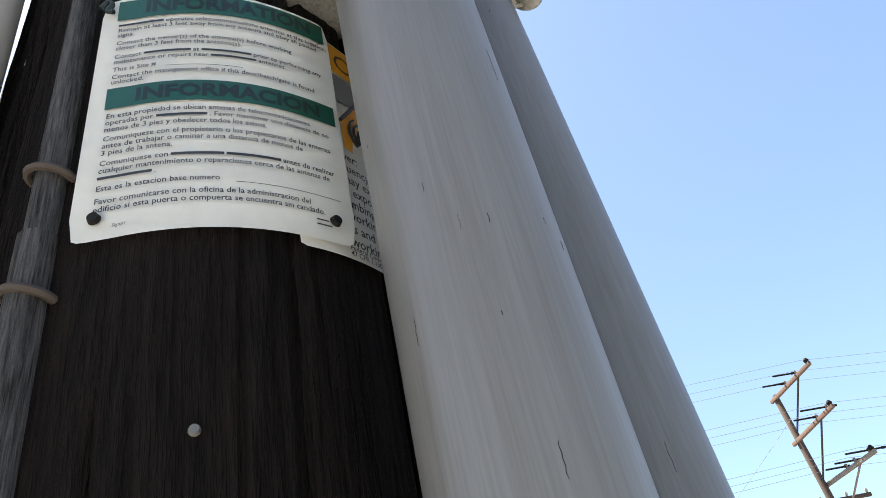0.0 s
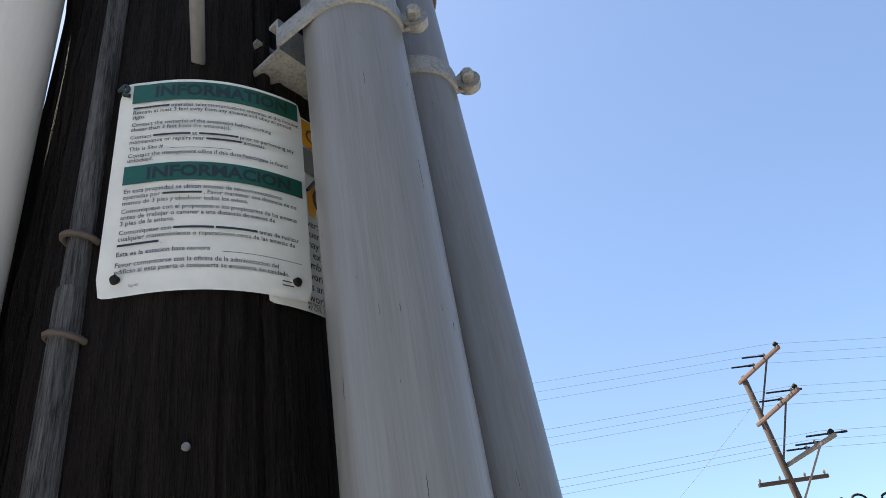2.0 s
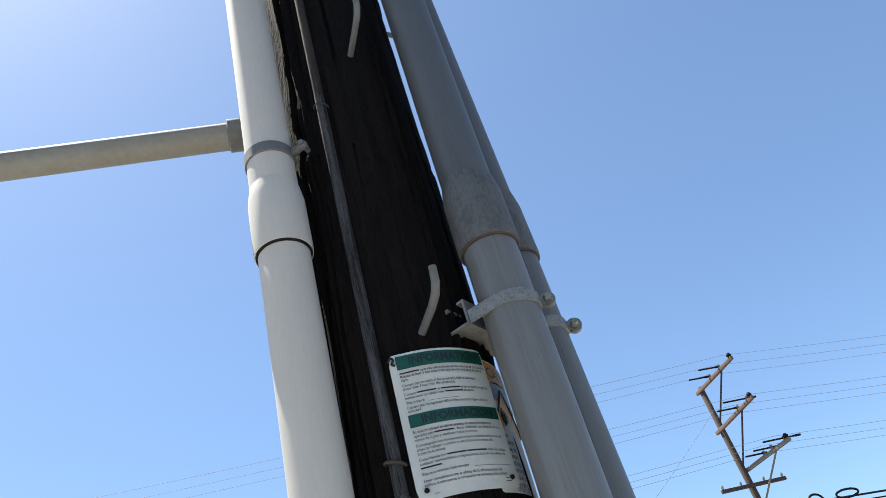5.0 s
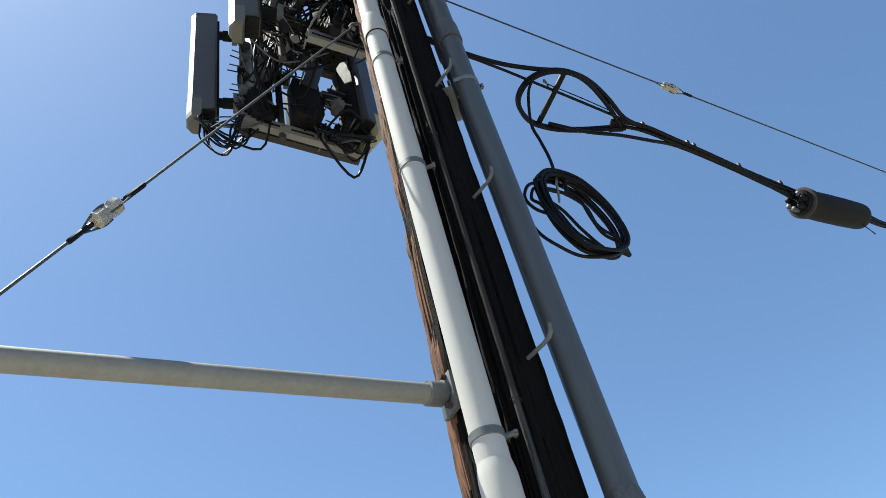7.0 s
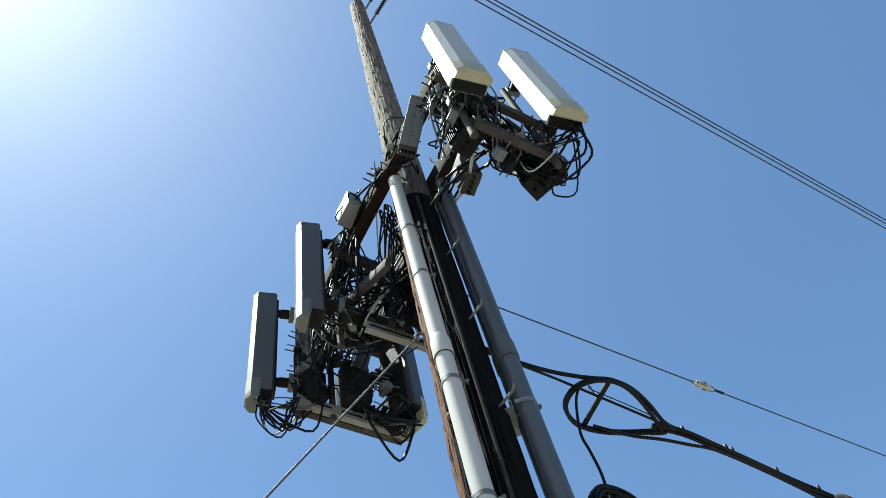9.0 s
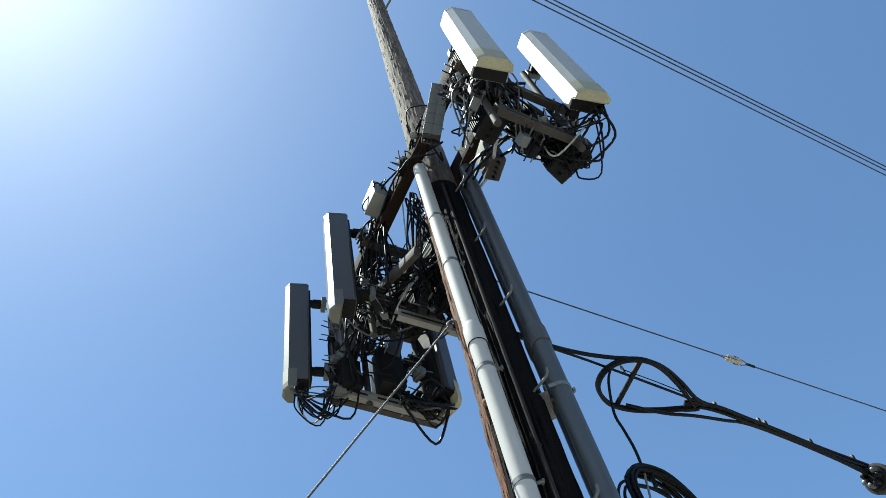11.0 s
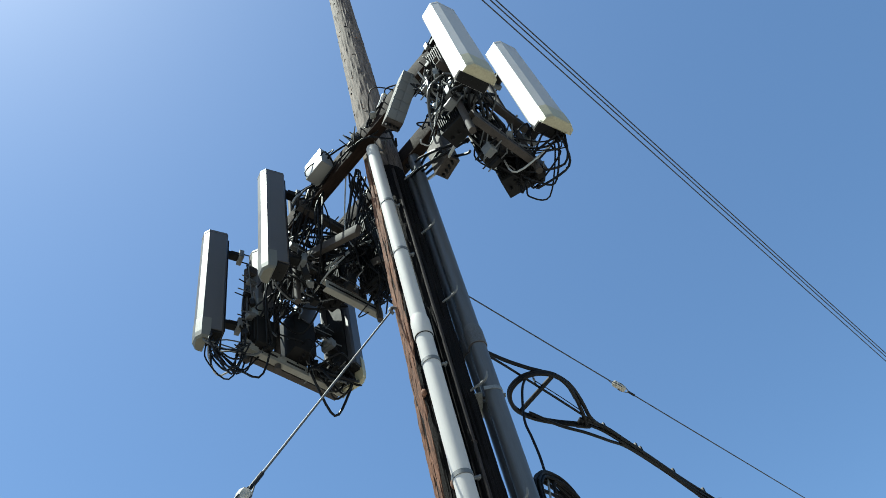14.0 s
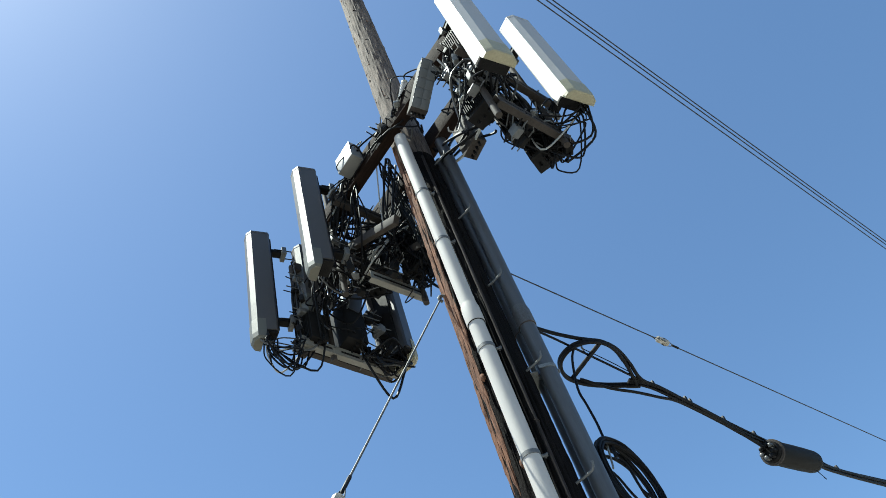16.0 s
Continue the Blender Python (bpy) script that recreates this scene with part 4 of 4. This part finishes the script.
def radio_unit(x, y, z, sx, sy, sz, face, mat, label, fins=9, lean=0.0, turn=0.0, cells=0):
    """A remote radio unit: a box with a ribbed front and cable glands below."""
    t = thing("radio_unit", label, "radio unit", "radio units", at=(x, y, z))
    m = Matrix.Translation((x, y, z)) @ pose(0, 0, 0, lean, 0, face) @ pose(0, 0, 0, 0, 0, turn)
    part("body", boxed((sx, sy, sz), m @ pose(0, 0, sz / 2), 0.008), mat, t)
    for k in range(fins):
        part("fin", boxed((0.022, sy * 0.9 / fins * 0.35, sz * 0.86), m @ pose(sx / 2 + 0.011, sy * 0.9 * ((k + 0.5) / fins - 0.5), sz * 0.5), 0.0), M_FIN if mat is M_BOX else mat, t)
    # Face panels are pale to paint this side as lit; the body stays dark.
    for k in range(2 * cells):
        part("face_panel", boxed((0.008, sy * 0.478, sz * 0.97 / cells - 0.002), m @ pose(-sx / 2 - 0.003, (k % 2 - 0.5) * sy * 0.485, sz * 0.015 + sz * 0.97 / cells * (k // 2 + 0.5)), 0.002), M_FIN, t, "ribbed face panel, pale to paint it lit")
    for k in range(4 if mat is not M_BOX else 0):
        a = m @ Vector((0, (k - 1.5) * sy * 0.22, 0))
        part("gland", tubed([a, a - Vector((0, 0, 0.05))], 0.013, 8), M_DARK, t)
    part("mount", boxed((0.05, sy * 0.5, sz * 0.4), m @ pose((sx / 2 + 0.025) * (1 if cells else -1), 0, sz * 0.5), 0.004), M_DARK, t)
    return t


radio_unit(-0.420, 0.150, 8.000, 0.17, 0.165, 0.54, 180, M_STEEL, "radio unit with a pale gridded face on the crossarm", 0, -40, -110, 5)
radio_unit(-0.53, 1.06, 8.33, 0.14, 0.26, 0.26, 180, M_BOX, "small pale grey box on the crossarm", 0)
lit_face_unit = radio_unit(-0.01, 2.24, 7.10, 0.24, 0.24, 0.52, 180, M_DARK, "dark radio unit with a pale plate for its sunlit face", 0)
# Pale plate paints this unit's sunlit face; the dark cheek its shaded side.
part("lit_face_plate", boxed((0.012, 0.25, 0.46), pose(-0.02, 2.22, 7.74, 0, 14, 0), 0.004), M_BOX, lit_face_unit, "pale slanted plate that paints the sunlit face")
part("dark_side_cheek", boxed((0.14, 0.012, 0.42), pose(0.06, 2.11, 7.72, 0, 14, 0), 0.004), M_ANTD, lit_face_unit)
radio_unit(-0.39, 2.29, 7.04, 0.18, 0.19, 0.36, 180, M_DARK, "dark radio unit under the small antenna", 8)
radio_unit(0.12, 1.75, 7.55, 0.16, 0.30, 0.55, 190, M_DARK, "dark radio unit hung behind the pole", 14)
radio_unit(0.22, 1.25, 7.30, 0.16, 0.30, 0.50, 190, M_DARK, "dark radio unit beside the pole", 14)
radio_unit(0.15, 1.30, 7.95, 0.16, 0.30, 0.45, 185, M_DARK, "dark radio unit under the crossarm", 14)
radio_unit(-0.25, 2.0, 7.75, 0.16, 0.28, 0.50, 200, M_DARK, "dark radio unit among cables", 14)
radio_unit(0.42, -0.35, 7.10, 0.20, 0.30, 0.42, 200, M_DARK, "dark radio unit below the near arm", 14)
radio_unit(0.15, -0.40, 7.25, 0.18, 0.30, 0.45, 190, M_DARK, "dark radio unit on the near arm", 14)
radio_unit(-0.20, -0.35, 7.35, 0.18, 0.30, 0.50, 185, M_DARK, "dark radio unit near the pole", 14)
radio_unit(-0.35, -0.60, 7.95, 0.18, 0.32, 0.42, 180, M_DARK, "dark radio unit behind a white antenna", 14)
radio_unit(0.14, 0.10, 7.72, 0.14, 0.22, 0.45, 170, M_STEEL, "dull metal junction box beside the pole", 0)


arrester = thing("surge_arrester", "white ribbed surge arrester strapped beside the crossarm", "arrester", at=(-0.33, 0.30, 8.75))
aa, ab = Vector((-0.36, 0.34, 8.55)), Vector((-0.27, 0.24, 8.98))
line, girth = [], []
for k in range(13):
    for f, r in ((0.0, 0.022), (0.35, 0.036), (0.55, 0.036), (0.95, 0.022)):
        line.append(aa.lerp(ab, (k + f) / 13))
        girth.append(r)
part("ribbed_body", tubed(line, girth, 12), M_ANTW, arrester)
part("top_cap", tubed([ab, ab + (ab - aa) * 0.04, ab + (ab - aa) * 0.10], [0.034, 0.036, 0.018], 12), M_CAPW, arrester)
part("lead", tubed(curve_pts([ab + (ab - aa) * 0.10, ab + Vector((0.0, -0.05, 0.12)), ab + Vector((0.06, -0.16, 0.10)), ab + Vector((0.08, -0.24, 0.0))], 5), 0.008, 6), M_BLACK, arrester)
part("mount_strap", boxed((0.10, 0.05, 0.04), Matrix.Translation(aa.lerp(ab, 0.1)), 0.006), M_DARK, arrester)


def cables(n, seed, ends_a, ends_b, drop, r=(0.006, 0.0105), pale=0.10):
    """Jumper cables that leave downwards from one place and hang in a loop to another."""
    q = random.Random(seed)
    for _ in range(n):
        a, b = Vector(q.choice(ends_a)), Vector(q.choice(ends_b))
        j = lambda s: Vector((q.uniform(-s, s), q.uniform(-s, s), q.uniform(-s, s)))
        a, b = a + j(0.07), b + j(0.09)
        dr = q.uniform(*drop)
        mid = (a + b) / 2 + j(0.17) - Vector((0, 0, dr))
        ctrl = [a, a - Vector((0, 0, dr * 0.6)) + j(0.03), mid, b - Vector((0, 0, dr * 0.3)) + j(0.05), b]
        rad = q.uniform(*r)
        # A share of cables goes pale to paint glints of sun.
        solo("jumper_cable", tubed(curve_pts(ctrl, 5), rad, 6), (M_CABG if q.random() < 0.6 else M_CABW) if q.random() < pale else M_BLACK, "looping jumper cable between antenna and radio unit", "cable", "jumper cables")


cables(12, 1, [(-0.80, 2.42, 7.10)], [(-0.5, 2.3, 7.05), (-0.35, 2.25, 7.2)], (0.10, 0.32))
cables(4, 13, [(-0.80, 2.42, 7.08)], [(-0.55, 2.3, 7.0)], (0.18, 0.30))
cables(6, 14, [(0.15, 2.2, 7.05)], [(0.5, 2.12, 7.05)], (0.12, 0.25), r=(0.009, 0.013))
cables(8, 2, [(-0.62, 1.75, 7.6)], [(-0.2, 1.8, 7.5), (0.1, 1.7, 7.5)], (0.05, 0.18))
cables(10, 3, [(-0.38, 2.2, 7.1), (-0.3, 2.25, 7.3)], [(-0.45, 2.3, 7.9), (-0.1, 2.1, 7.3), (-0.5, 2.1, 8.0)], (0.0, 0.15))
cables(14, 4, [(0.5, 2.15, 7.12)], [(0.05, 2.15, 7.2), (0.2, 2.2, 7.1)], (0.10, 0.28))
cables(78, 5, [(-0.3, 1.9, 7.8), (-0.1, 1.7, 7.6), (-0.35, 1.7, 8.3)], [(-0.4, 1.3, 8.4), (0.1, 1.3, 7.9), (-0.3, 2.1, 7.5)], (0.0, 0.25))
cables(58, 6, [(-0.1, 1.2, 7.7), (0.1, 1.0, 8.2), (0.2, 1.2, 7.3)], [(-0.2, 0.9, 8.3), (0.2, 1.4, 8.1), (0.3, 1.4, 7.4)], (0.03, 0.3))
cables(14, 7, [(-0.40, -0.72, 7.42)], [(-0.2, -0.4, 7.55), (0.1, -0.4, 7.4)], (0.0, 0.12), pale=0.3)
cables(10, 8, [(0.45, -0.78, 7.28)], [(0.42, -0.4, 7.1), (0.2, -0.45, 7.3)], (0.06, 0.22))
cables(40, 9, [(-0.4, -0.5, 7.95), (-0.3, -0.4, 7.6), (-0.45, -0.3, 7.95)], [(0.1, -0.4, 7.55), (-0.25, -0.1, 7.75), (0.3, -0.5, 7.4), (-0.1, -0.6, 7.5)], (-0.10, 0.05), pale=0.18)
cables(20, 10, [(0.2, -0.45, 7.35), (0.4, -0.38, 7.15)], [(0.1, -0.35, 7.4), (0.4, -0.55, 7.2)], (-0.02, 0.10))
cables(3, 15, [(0.50, -0.78, 7.25)], [(0.44, -0.42, 7.08)], (0.12, 0.24), r=(0.009, 0.012))
cables(9, 16, [(-0.30, -0.55, 7.95), (-0.42, -0.5, 7.75)], [(-0.38, -0.1, 7.35), (-0.05, -0.45, 7.45)], (-0.05, 0.10), pale=0.8)
for k in range(5):
    o = Vector((0.02 * k, 0.02 * k, -0.035 * k))
    pts = [Vector((-0.60, 1.42, 8.22)) + o, Vector((-0.55, 1.40, 8.36)) + o, Vector((-0.45, 1.40, 8.46)) + o * 0.6, Vector((-0.32, 1.40, 8.46)) + o, Vector((-0.28, 1.42, 8.30)) + o, Vector((-0.30, 1.45, 8.08)) + o]
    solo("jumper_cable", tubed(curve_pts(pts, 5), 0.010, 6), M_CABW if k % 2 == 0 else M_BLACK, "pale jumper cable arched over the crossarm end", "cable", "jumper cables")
for k in range(9):
    q = random.Random(90 + k)
    x, y = -0.5 + q.uniform(-0.05, 0.07), 2.35 + q.uniform(-0.05, 0.05)
    pts = [(x, y, 7.0), (x + q.uniform(-0.02, 0.02), y, 7.3), (x + q.uniform(-0.02, 0.02), y, 7.7), (x + q.uniform(-0.03, 0.05), y - 0.03, 8.0), (x + 0.1, y - 0.1, 8.12)]
    solo("jumper_cable", tubed(curve_pts(pts, 4), q.uniform(0.006, 0.010), 6), M_CABG if k % 4 == 0 else M_BLACK, "upright jumper cable tied along a mounting pipe", "cable", "jumper cables")


def clutter(n, seed, centre, spread, dull=0.75):
    """Clamps with threaded rods, weather boots and tie blocks on the frames."""
    q = random.Random(seed)
    for _ in range(n):
        c = Vector([centre[i] + q.uniform(-spread[i], spread[i]) for i in range(3)])
        t = thing("mounting_clamp", "weathered clamp with threaded rods, some pale to paint sunlit specks", "clamp", "mounting clamps", at=c)
        m = Matrix.Translation(c) @ pose(0, 0, 0, q.uniform(-15, 15), q.uniform(-15, 15), q.choice((0, 90, 45, 238)))
        # Blocks past the dull share are pale steel, painting sunlit specks.
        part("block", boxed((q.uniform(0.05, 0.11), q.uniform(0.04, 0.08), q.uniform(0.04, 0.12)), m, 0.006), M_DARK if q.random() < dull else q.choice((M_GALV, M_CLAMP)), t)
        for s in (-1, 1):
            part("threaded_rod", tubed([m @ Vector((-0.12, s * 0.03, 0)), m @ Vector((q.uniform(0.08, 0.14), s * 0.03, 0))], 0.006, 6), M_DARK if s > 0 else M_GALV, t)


clutter(12, 31, (-0.45, 2.3, 7.5), (0.08, 0.08, 0.5))
clutter(26, 32, (-0.25, 1.7, 7.9), (0.22, 0.25, 0.6), 0.55)
clutter(10, 33, (0.25, 2.2, 7.4), (0.15, 0.12, 0.4))
clutter(16, 34, (0.15, 1.45, 7.7), (0.25, 0.2, 0.45), 0.6)
clutter(32, 35, (-0.32, -0.42, 7.85), (0.16, 0.17, 0.5), 0.4)
clutter(18, 36, (0.2, -0.45, 7.25), (0.3, 0.12, 0.25), 0.65)
clutter(8, 37, (-0.38, 0.9, 8.4), (0.1, 0.9, 0.12))
cables(12, 11, [(-0.4, 0.4, 8.4), (-0.45, 0.9, 8.45)], [(-0.3, 0.3, 8.2), (-0.5, 1.3, 8.4), (-0.35, 0.1, 8.6)], (-0.1, 0.12))
cables(6, 12, [(0.1, 0.42, 8.25), (0.16, 0.5, 8.1)], [(0.1, 0.0, 7.85), (0.1, -0.2, 7.7)], (-0.1, 0.06), r=(0.010, 0.016))

# ---- sign post beside the pole ----
post = thing("sign_post", "perforated steel channel post with a street sign seen edge-on", "sign post", at=(-1.07, 0.5, 0))


def punched(m, w, h, r):
    """A thin steel plate with one round hole."""
    bm = bmesh.new()
    n = 16
    inner, outer = [], []
    for k in range(n):
        a = 2 * math.pi * (k + 0.5) / n
        c, q = math.cos(a), math.sin(a)
        f = 1 / max(abs(c), abs(q))
        inner.append(bm.verts.new(m @ Vector((r * c, 0, r * q))))
        outer.append(bm.verts.new(m @ Vector((w / 2 * c * f, 0, h / 2 * q * f))))
    fs = [bm.faces.new((inner[k], outer[k], outer[(k + 1) % n], inner[(k + 1) % n])) for k in range(n)]
    bmesh.ops.solidify(bm, geom=fs, thickness=0.003)
    return bm


for k in range(8):
    part("web", punched(pose(-1.068, 0.5, 2.252 - 0.051 * k), 0.052, 0.0505, 0.008), M_DARK, post, smooth=False)
part("web", boxed((0.052, 0.003, 1.87), pose(-1.068, 0.5, 0.933), 0.0), M_DARK, post)
for sx in (-1, 1):
    part("flange", boxed((0.003, 0.028, 2.27), pose(-1.068 + sx * 0.027, 0.512, 1.135), 0.001), M_DARK, post)
bm = bmesh.new()
sec = [(-0.085, 1.86), (0.085, 1.86), (0.085, 2.27), (0.07, 2.295), (-0.05, 2.315), (-0.075, 2.312), (-0.085, 2.295)]
prism(bm, sec, -0.0015, 0.0015, Matrix.Translation((-1.102, 0.49, 0)) @ Matrix(((0, 0, 1, 0), (1, 0, 0, 0), (0, 1, 0, 0), (0, 0, 0, 1))))
part("sign_plate", bm, M_BACK, post, "bare aluminium back of a sign plate", smooth=False)
part("bolt", tubed([(-1.11, 0.505, 2.2), (-1.085, 0.505, 2.2)], 0.006, 6), M_GALV, post)

# ---- the far line of poles ----
FYP = 22.6
far = thing("utility_pole", "far brown wooden utility pole with level side arms", "utility pole", at=(13.7, FYP, 0))
part("shaft", tubed([(13.74, FYP, 0), (13.64, FYP, 5.1), (13.49, FYP, 11.86), (13.49, FYP, 11.92)], [0.150, 0.125, 0.098, 0.06], 16), M_FARWOOD, far)


def far_arm(a, b, mat, bars, brace_to, label):
    """A side arm with rod insulators across it, a pin insulator at its tip and one diagonal brace."""
    a, b = Vector(a), Vector(b)
    d = b - a
    m = Matrix.Translation((a + b) / 2) @ d.to_track_quat("Y", "Z").to_matrix().to_4x4()
    arm = part("side_arm", boxed((0.10, d.length + 0.2, 0.12), m, 0.012), mat, far, label)
    for y, x0, x1 in bars:
        p = a + d * ((y - a.y) / d.y)
        z = p.z + 0.12
        part("rod_insulator", tubed([(x0, y, z), (x0 + 0.02, y, z), (x1 - 0.2, y, z), (x1 - 0.16, y, z), (x1, y, z)], [0.018, 0.030, 0.030, 0.042, 0.036], 8), M_DARK, arm)
        part("insulator_post", tubed([(p.x, y, p.z + 0.04), (p.x, y, z), (p.x, y, z + 0.07)], [0.03, 0.055, 0.035], 8), M_FARGREY, arm)
    part("pin_insulator", tubed([b + Vector((0, 0, 0.05)), b + Vector((0, 0, 0.12)), b + Vector((0, 0, 0.15)), b + Vector((0, 0, 0.22))], [0.03, 0.085, 0.085, 0.04], 10), M_DARK, arm)
    s = a + d * 0.72
    part("brace", tubed([s - Vector((0, 0, 0.04)), brace_to], 0.034, 6), M_WIRE if mat is M_FARARM else M_FARGREY, far, "straight diagonal arm brace")


far_arm((13.40, 22.7, 11.77), (13.68, 20.4, 11.72), M_FARARM, [(21.75, 12.73, 13.50), (21.1, 12.83, 13.64)], (13.54, 22.5, 10.50), "pale brown side arm")
far_arm((13.41, 22.7, 10.24), (13.66, 20.4, 10.25), M_FARARM, [(21.2, 12.83, 13.64), (20.6, 12.80, 13.98)], (13.58, 22.5, 8.90), "pale brown side arm")
far_arm((13.68, 22.6, 8.76), (14.12, 20.4, 8.72), M_FARGREY, [(21.55, 13.23, 14.00), (21.15, 13.33, 14.16), (20.5, 13.36, 14.68)], (13.60, 22.5, 7.50), "weathered grey side arm")
far_arm((13.68, 22.6, 6.90), (13.81, 20.9, 6.89), M_FARGREY, [], (13.62, 22.5, 5.75), "weathered grey side arm")
part("crossarm", boxed((2.32, 0.11, 0.11), pose(13.59, 22.45, 8.22), 0.01), M_FARWOOD, far)
for dx in (-1.08, -0.42, 0.42, 1.08):
    part("pin_insulator", tubed([(13.59 + dx, 22.45, 8.27), (13.59 + dx, 22.45, 8.35), (13.59 + dx, 22.45, 8.41)], [0.02, 0.05, 0.03], 8), M_PORC, far)
for z, dx in ((11.92, 0.0), (10.43, 0.0), (8.94, 0.25)):
    for y in (20.45, 21.1, 21.75):
        x = 13.53 + dx
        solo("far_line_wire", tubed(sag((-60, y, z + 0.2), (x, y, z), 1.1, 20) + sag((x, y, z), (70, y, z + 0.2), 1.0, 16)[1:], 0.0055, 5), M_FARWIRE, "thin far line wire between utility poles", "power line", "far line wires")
for y, z, r in ((20.85, 6.92, 0.030), (20.95, 6.78, 0.022)):
    solo("far_cable", tubed(sag((-60, y, z + 0.1), (13.8, y, z), 0.95, 20) + sag((13.8, y, z), (70, y, z + 0.1), 0.9, 16)[1:], r, 6), M_BLACK, "far black telephone cable on the utility poles", "cable", "far cables")
for cx, cz, rx in ((14.25, 6.84, 0.27), (15.33, 6.92, 0.38)):
    pts = [(cx + rx * math.cos(a), 20.8, cz + (0.26 if rx < 0.3 else 0.12) * math.sin(a)) for a in [2 * math.pi * k / 18 for k in range(19)]]
    solo("far_cable_loop", tubed(pts, 0.034, 6), M_BLACK, "far black cable storage loop on the span", "cable loop", "far cable loops")
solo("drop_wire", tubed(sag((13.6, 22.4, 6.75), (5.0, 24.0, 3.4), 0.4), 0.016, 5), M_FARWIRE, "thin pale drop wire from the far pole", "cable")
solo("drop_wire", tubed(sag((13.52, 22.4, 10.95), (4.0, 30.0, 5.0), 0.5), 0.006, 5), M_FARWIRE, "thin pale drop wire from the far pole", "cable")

# ---- house, trees ----
house = thing("house", "low house with a grey shingle roof beyond the yard", "house", at=(26, 31, 0))
bm = bmesh.new()
box(bm, (11.0, 8.0, 4.9), pose(29.1, 34.0, 2.45), 0.0)
part("wall", bm, M_WALL, house, smooth=False)
bm = bmesh.new()
rv = [bm.verts.new(p) for p in ((21.0, 29.6, 5.45), (35.5, 29.6, 5.6), (35.5, 38.4, 5.6), (21.0, 38.4, 5.45), (27.1, 34.0, 7.9), (31.5, 34.0, 7.9))]
for f in ((0, 1, 5, 4), (1, 2, 5), (2, 3, 4, 5), (3, 0, 4), (3, 2, 1, 0)):
    bm.faces.new([rv[i] for i in f])
roof = part("roof", bm, M_ROOF, house, "grey shingle hip roof", smooth=False)
part("vent_pipe", tubed([(25.5, 31.5, 6.3), (25.5, 31.5, 7.0)], 0.06, 8), M_DARK, roof)


def leaf_cloud(bm, centre, radii, n, size, q):
    """Many small folded leaves in uneven clumps."""
    clumps = [Vector((q.gauss(0, 0.45), q.gauss(0, 0.45), q.gauss(0, 0.4))) for _ in range(34)]
    for _ in range(n):
        c = q.choice(clumps)
        p = Vector([centre[i] + radii[i] * (c[i] + q.gauss(0, 0.11)) for i in range(3)])
        s = size * q.uniform(0.6, 1.4)
        m = Matrix.Translation(p) @ Euler((q.uniform(0, 6.3), q.uniform(0, 6.3), q.uniform(0, 6.3))).to_matrix().to_4x4()
        v = [bm.verts.new(m @ Vector(c)) for c in ((-s, 0, 0), (0, -s * 0.35, s * 0.1), (s, 0, 0), (0, s * 0.35, s * 0.1))]
        bm.faces.new((v[0], v[1], v[2]))
        bm.faces.new((v[0], v[2], v[3]))


tree = thing("tree", "thin-leaved pale green tree behind the house", "tree", at=(35.5, 40, 0))
part("trunk", tubed([(35.5, 40, 0), (35.4, 40, 4), (35.7, 40, 8), (35.5, 40, 10)], [0.28, 0.22, 0.14, 0.05], 10), M_TRUNK, tree)
q = random.Random(3)
for k in range(9):
    a = q.uniform(0, 6.28)
    z = q.uniform(5, 9)
    part("limb", tubed([(35.5, 40, z), (35.5 + math.cos(a) * 1.2, 40 + math.sin(a) * 1.2, z + 1), (35.5 + math.cos(a) * 2.3, 40 + math.sin(a) * 2.3, z + 2.2)], [0.09, 0.06, 0.02], 6), M_TRUNK, tree)
bm = bmesh.new()
leaf_cloud(bm, (35.5, 40, 9.6), (3.4, 3.0, 2.4), 9000, 0.085, q)
part("crown", bm, M_LEAF, tree, smooth=False)

palm = thing("palm_tree", "fan palm with a brown dry crown", "palm tree", at=(33.2, 25.0, 0))
part("trunk", tubed([(33.2, 25, 0), (33.3, 25, 5), (33.2, 25, 11.5)], [0.3, 0.22, 0.2], 12), M_TRUNK, palm)
q = random.Random(5)
bm = bmesh.new()
for k in range(64):
    a, e = q.uniform(0, 6.283), q.uniform(-0.9, 1.3)
    d = Vector((math.cos(a) * math.cos(e), math.sin(a) * math.cos(e), math.sin(e)))
    side = d.cross(Vector((0, 0, 1))).normalized()
    base = Vector((33.2, 25.0, 11.6)) + d * 0.75
    for s in range(-5, 6):
        tip = base + (d + side * s * 0.16).normalized() * q.uniform(0.55, 0.8) - Vector((0, 0, 0.12))
        w = side * 0.035
        v = [bm.verts.new(p) for p in (base - w, base + w, tip)]
        bm.faces.new(v)
part("crown", bm, M_PALM, palm, smooth=False)
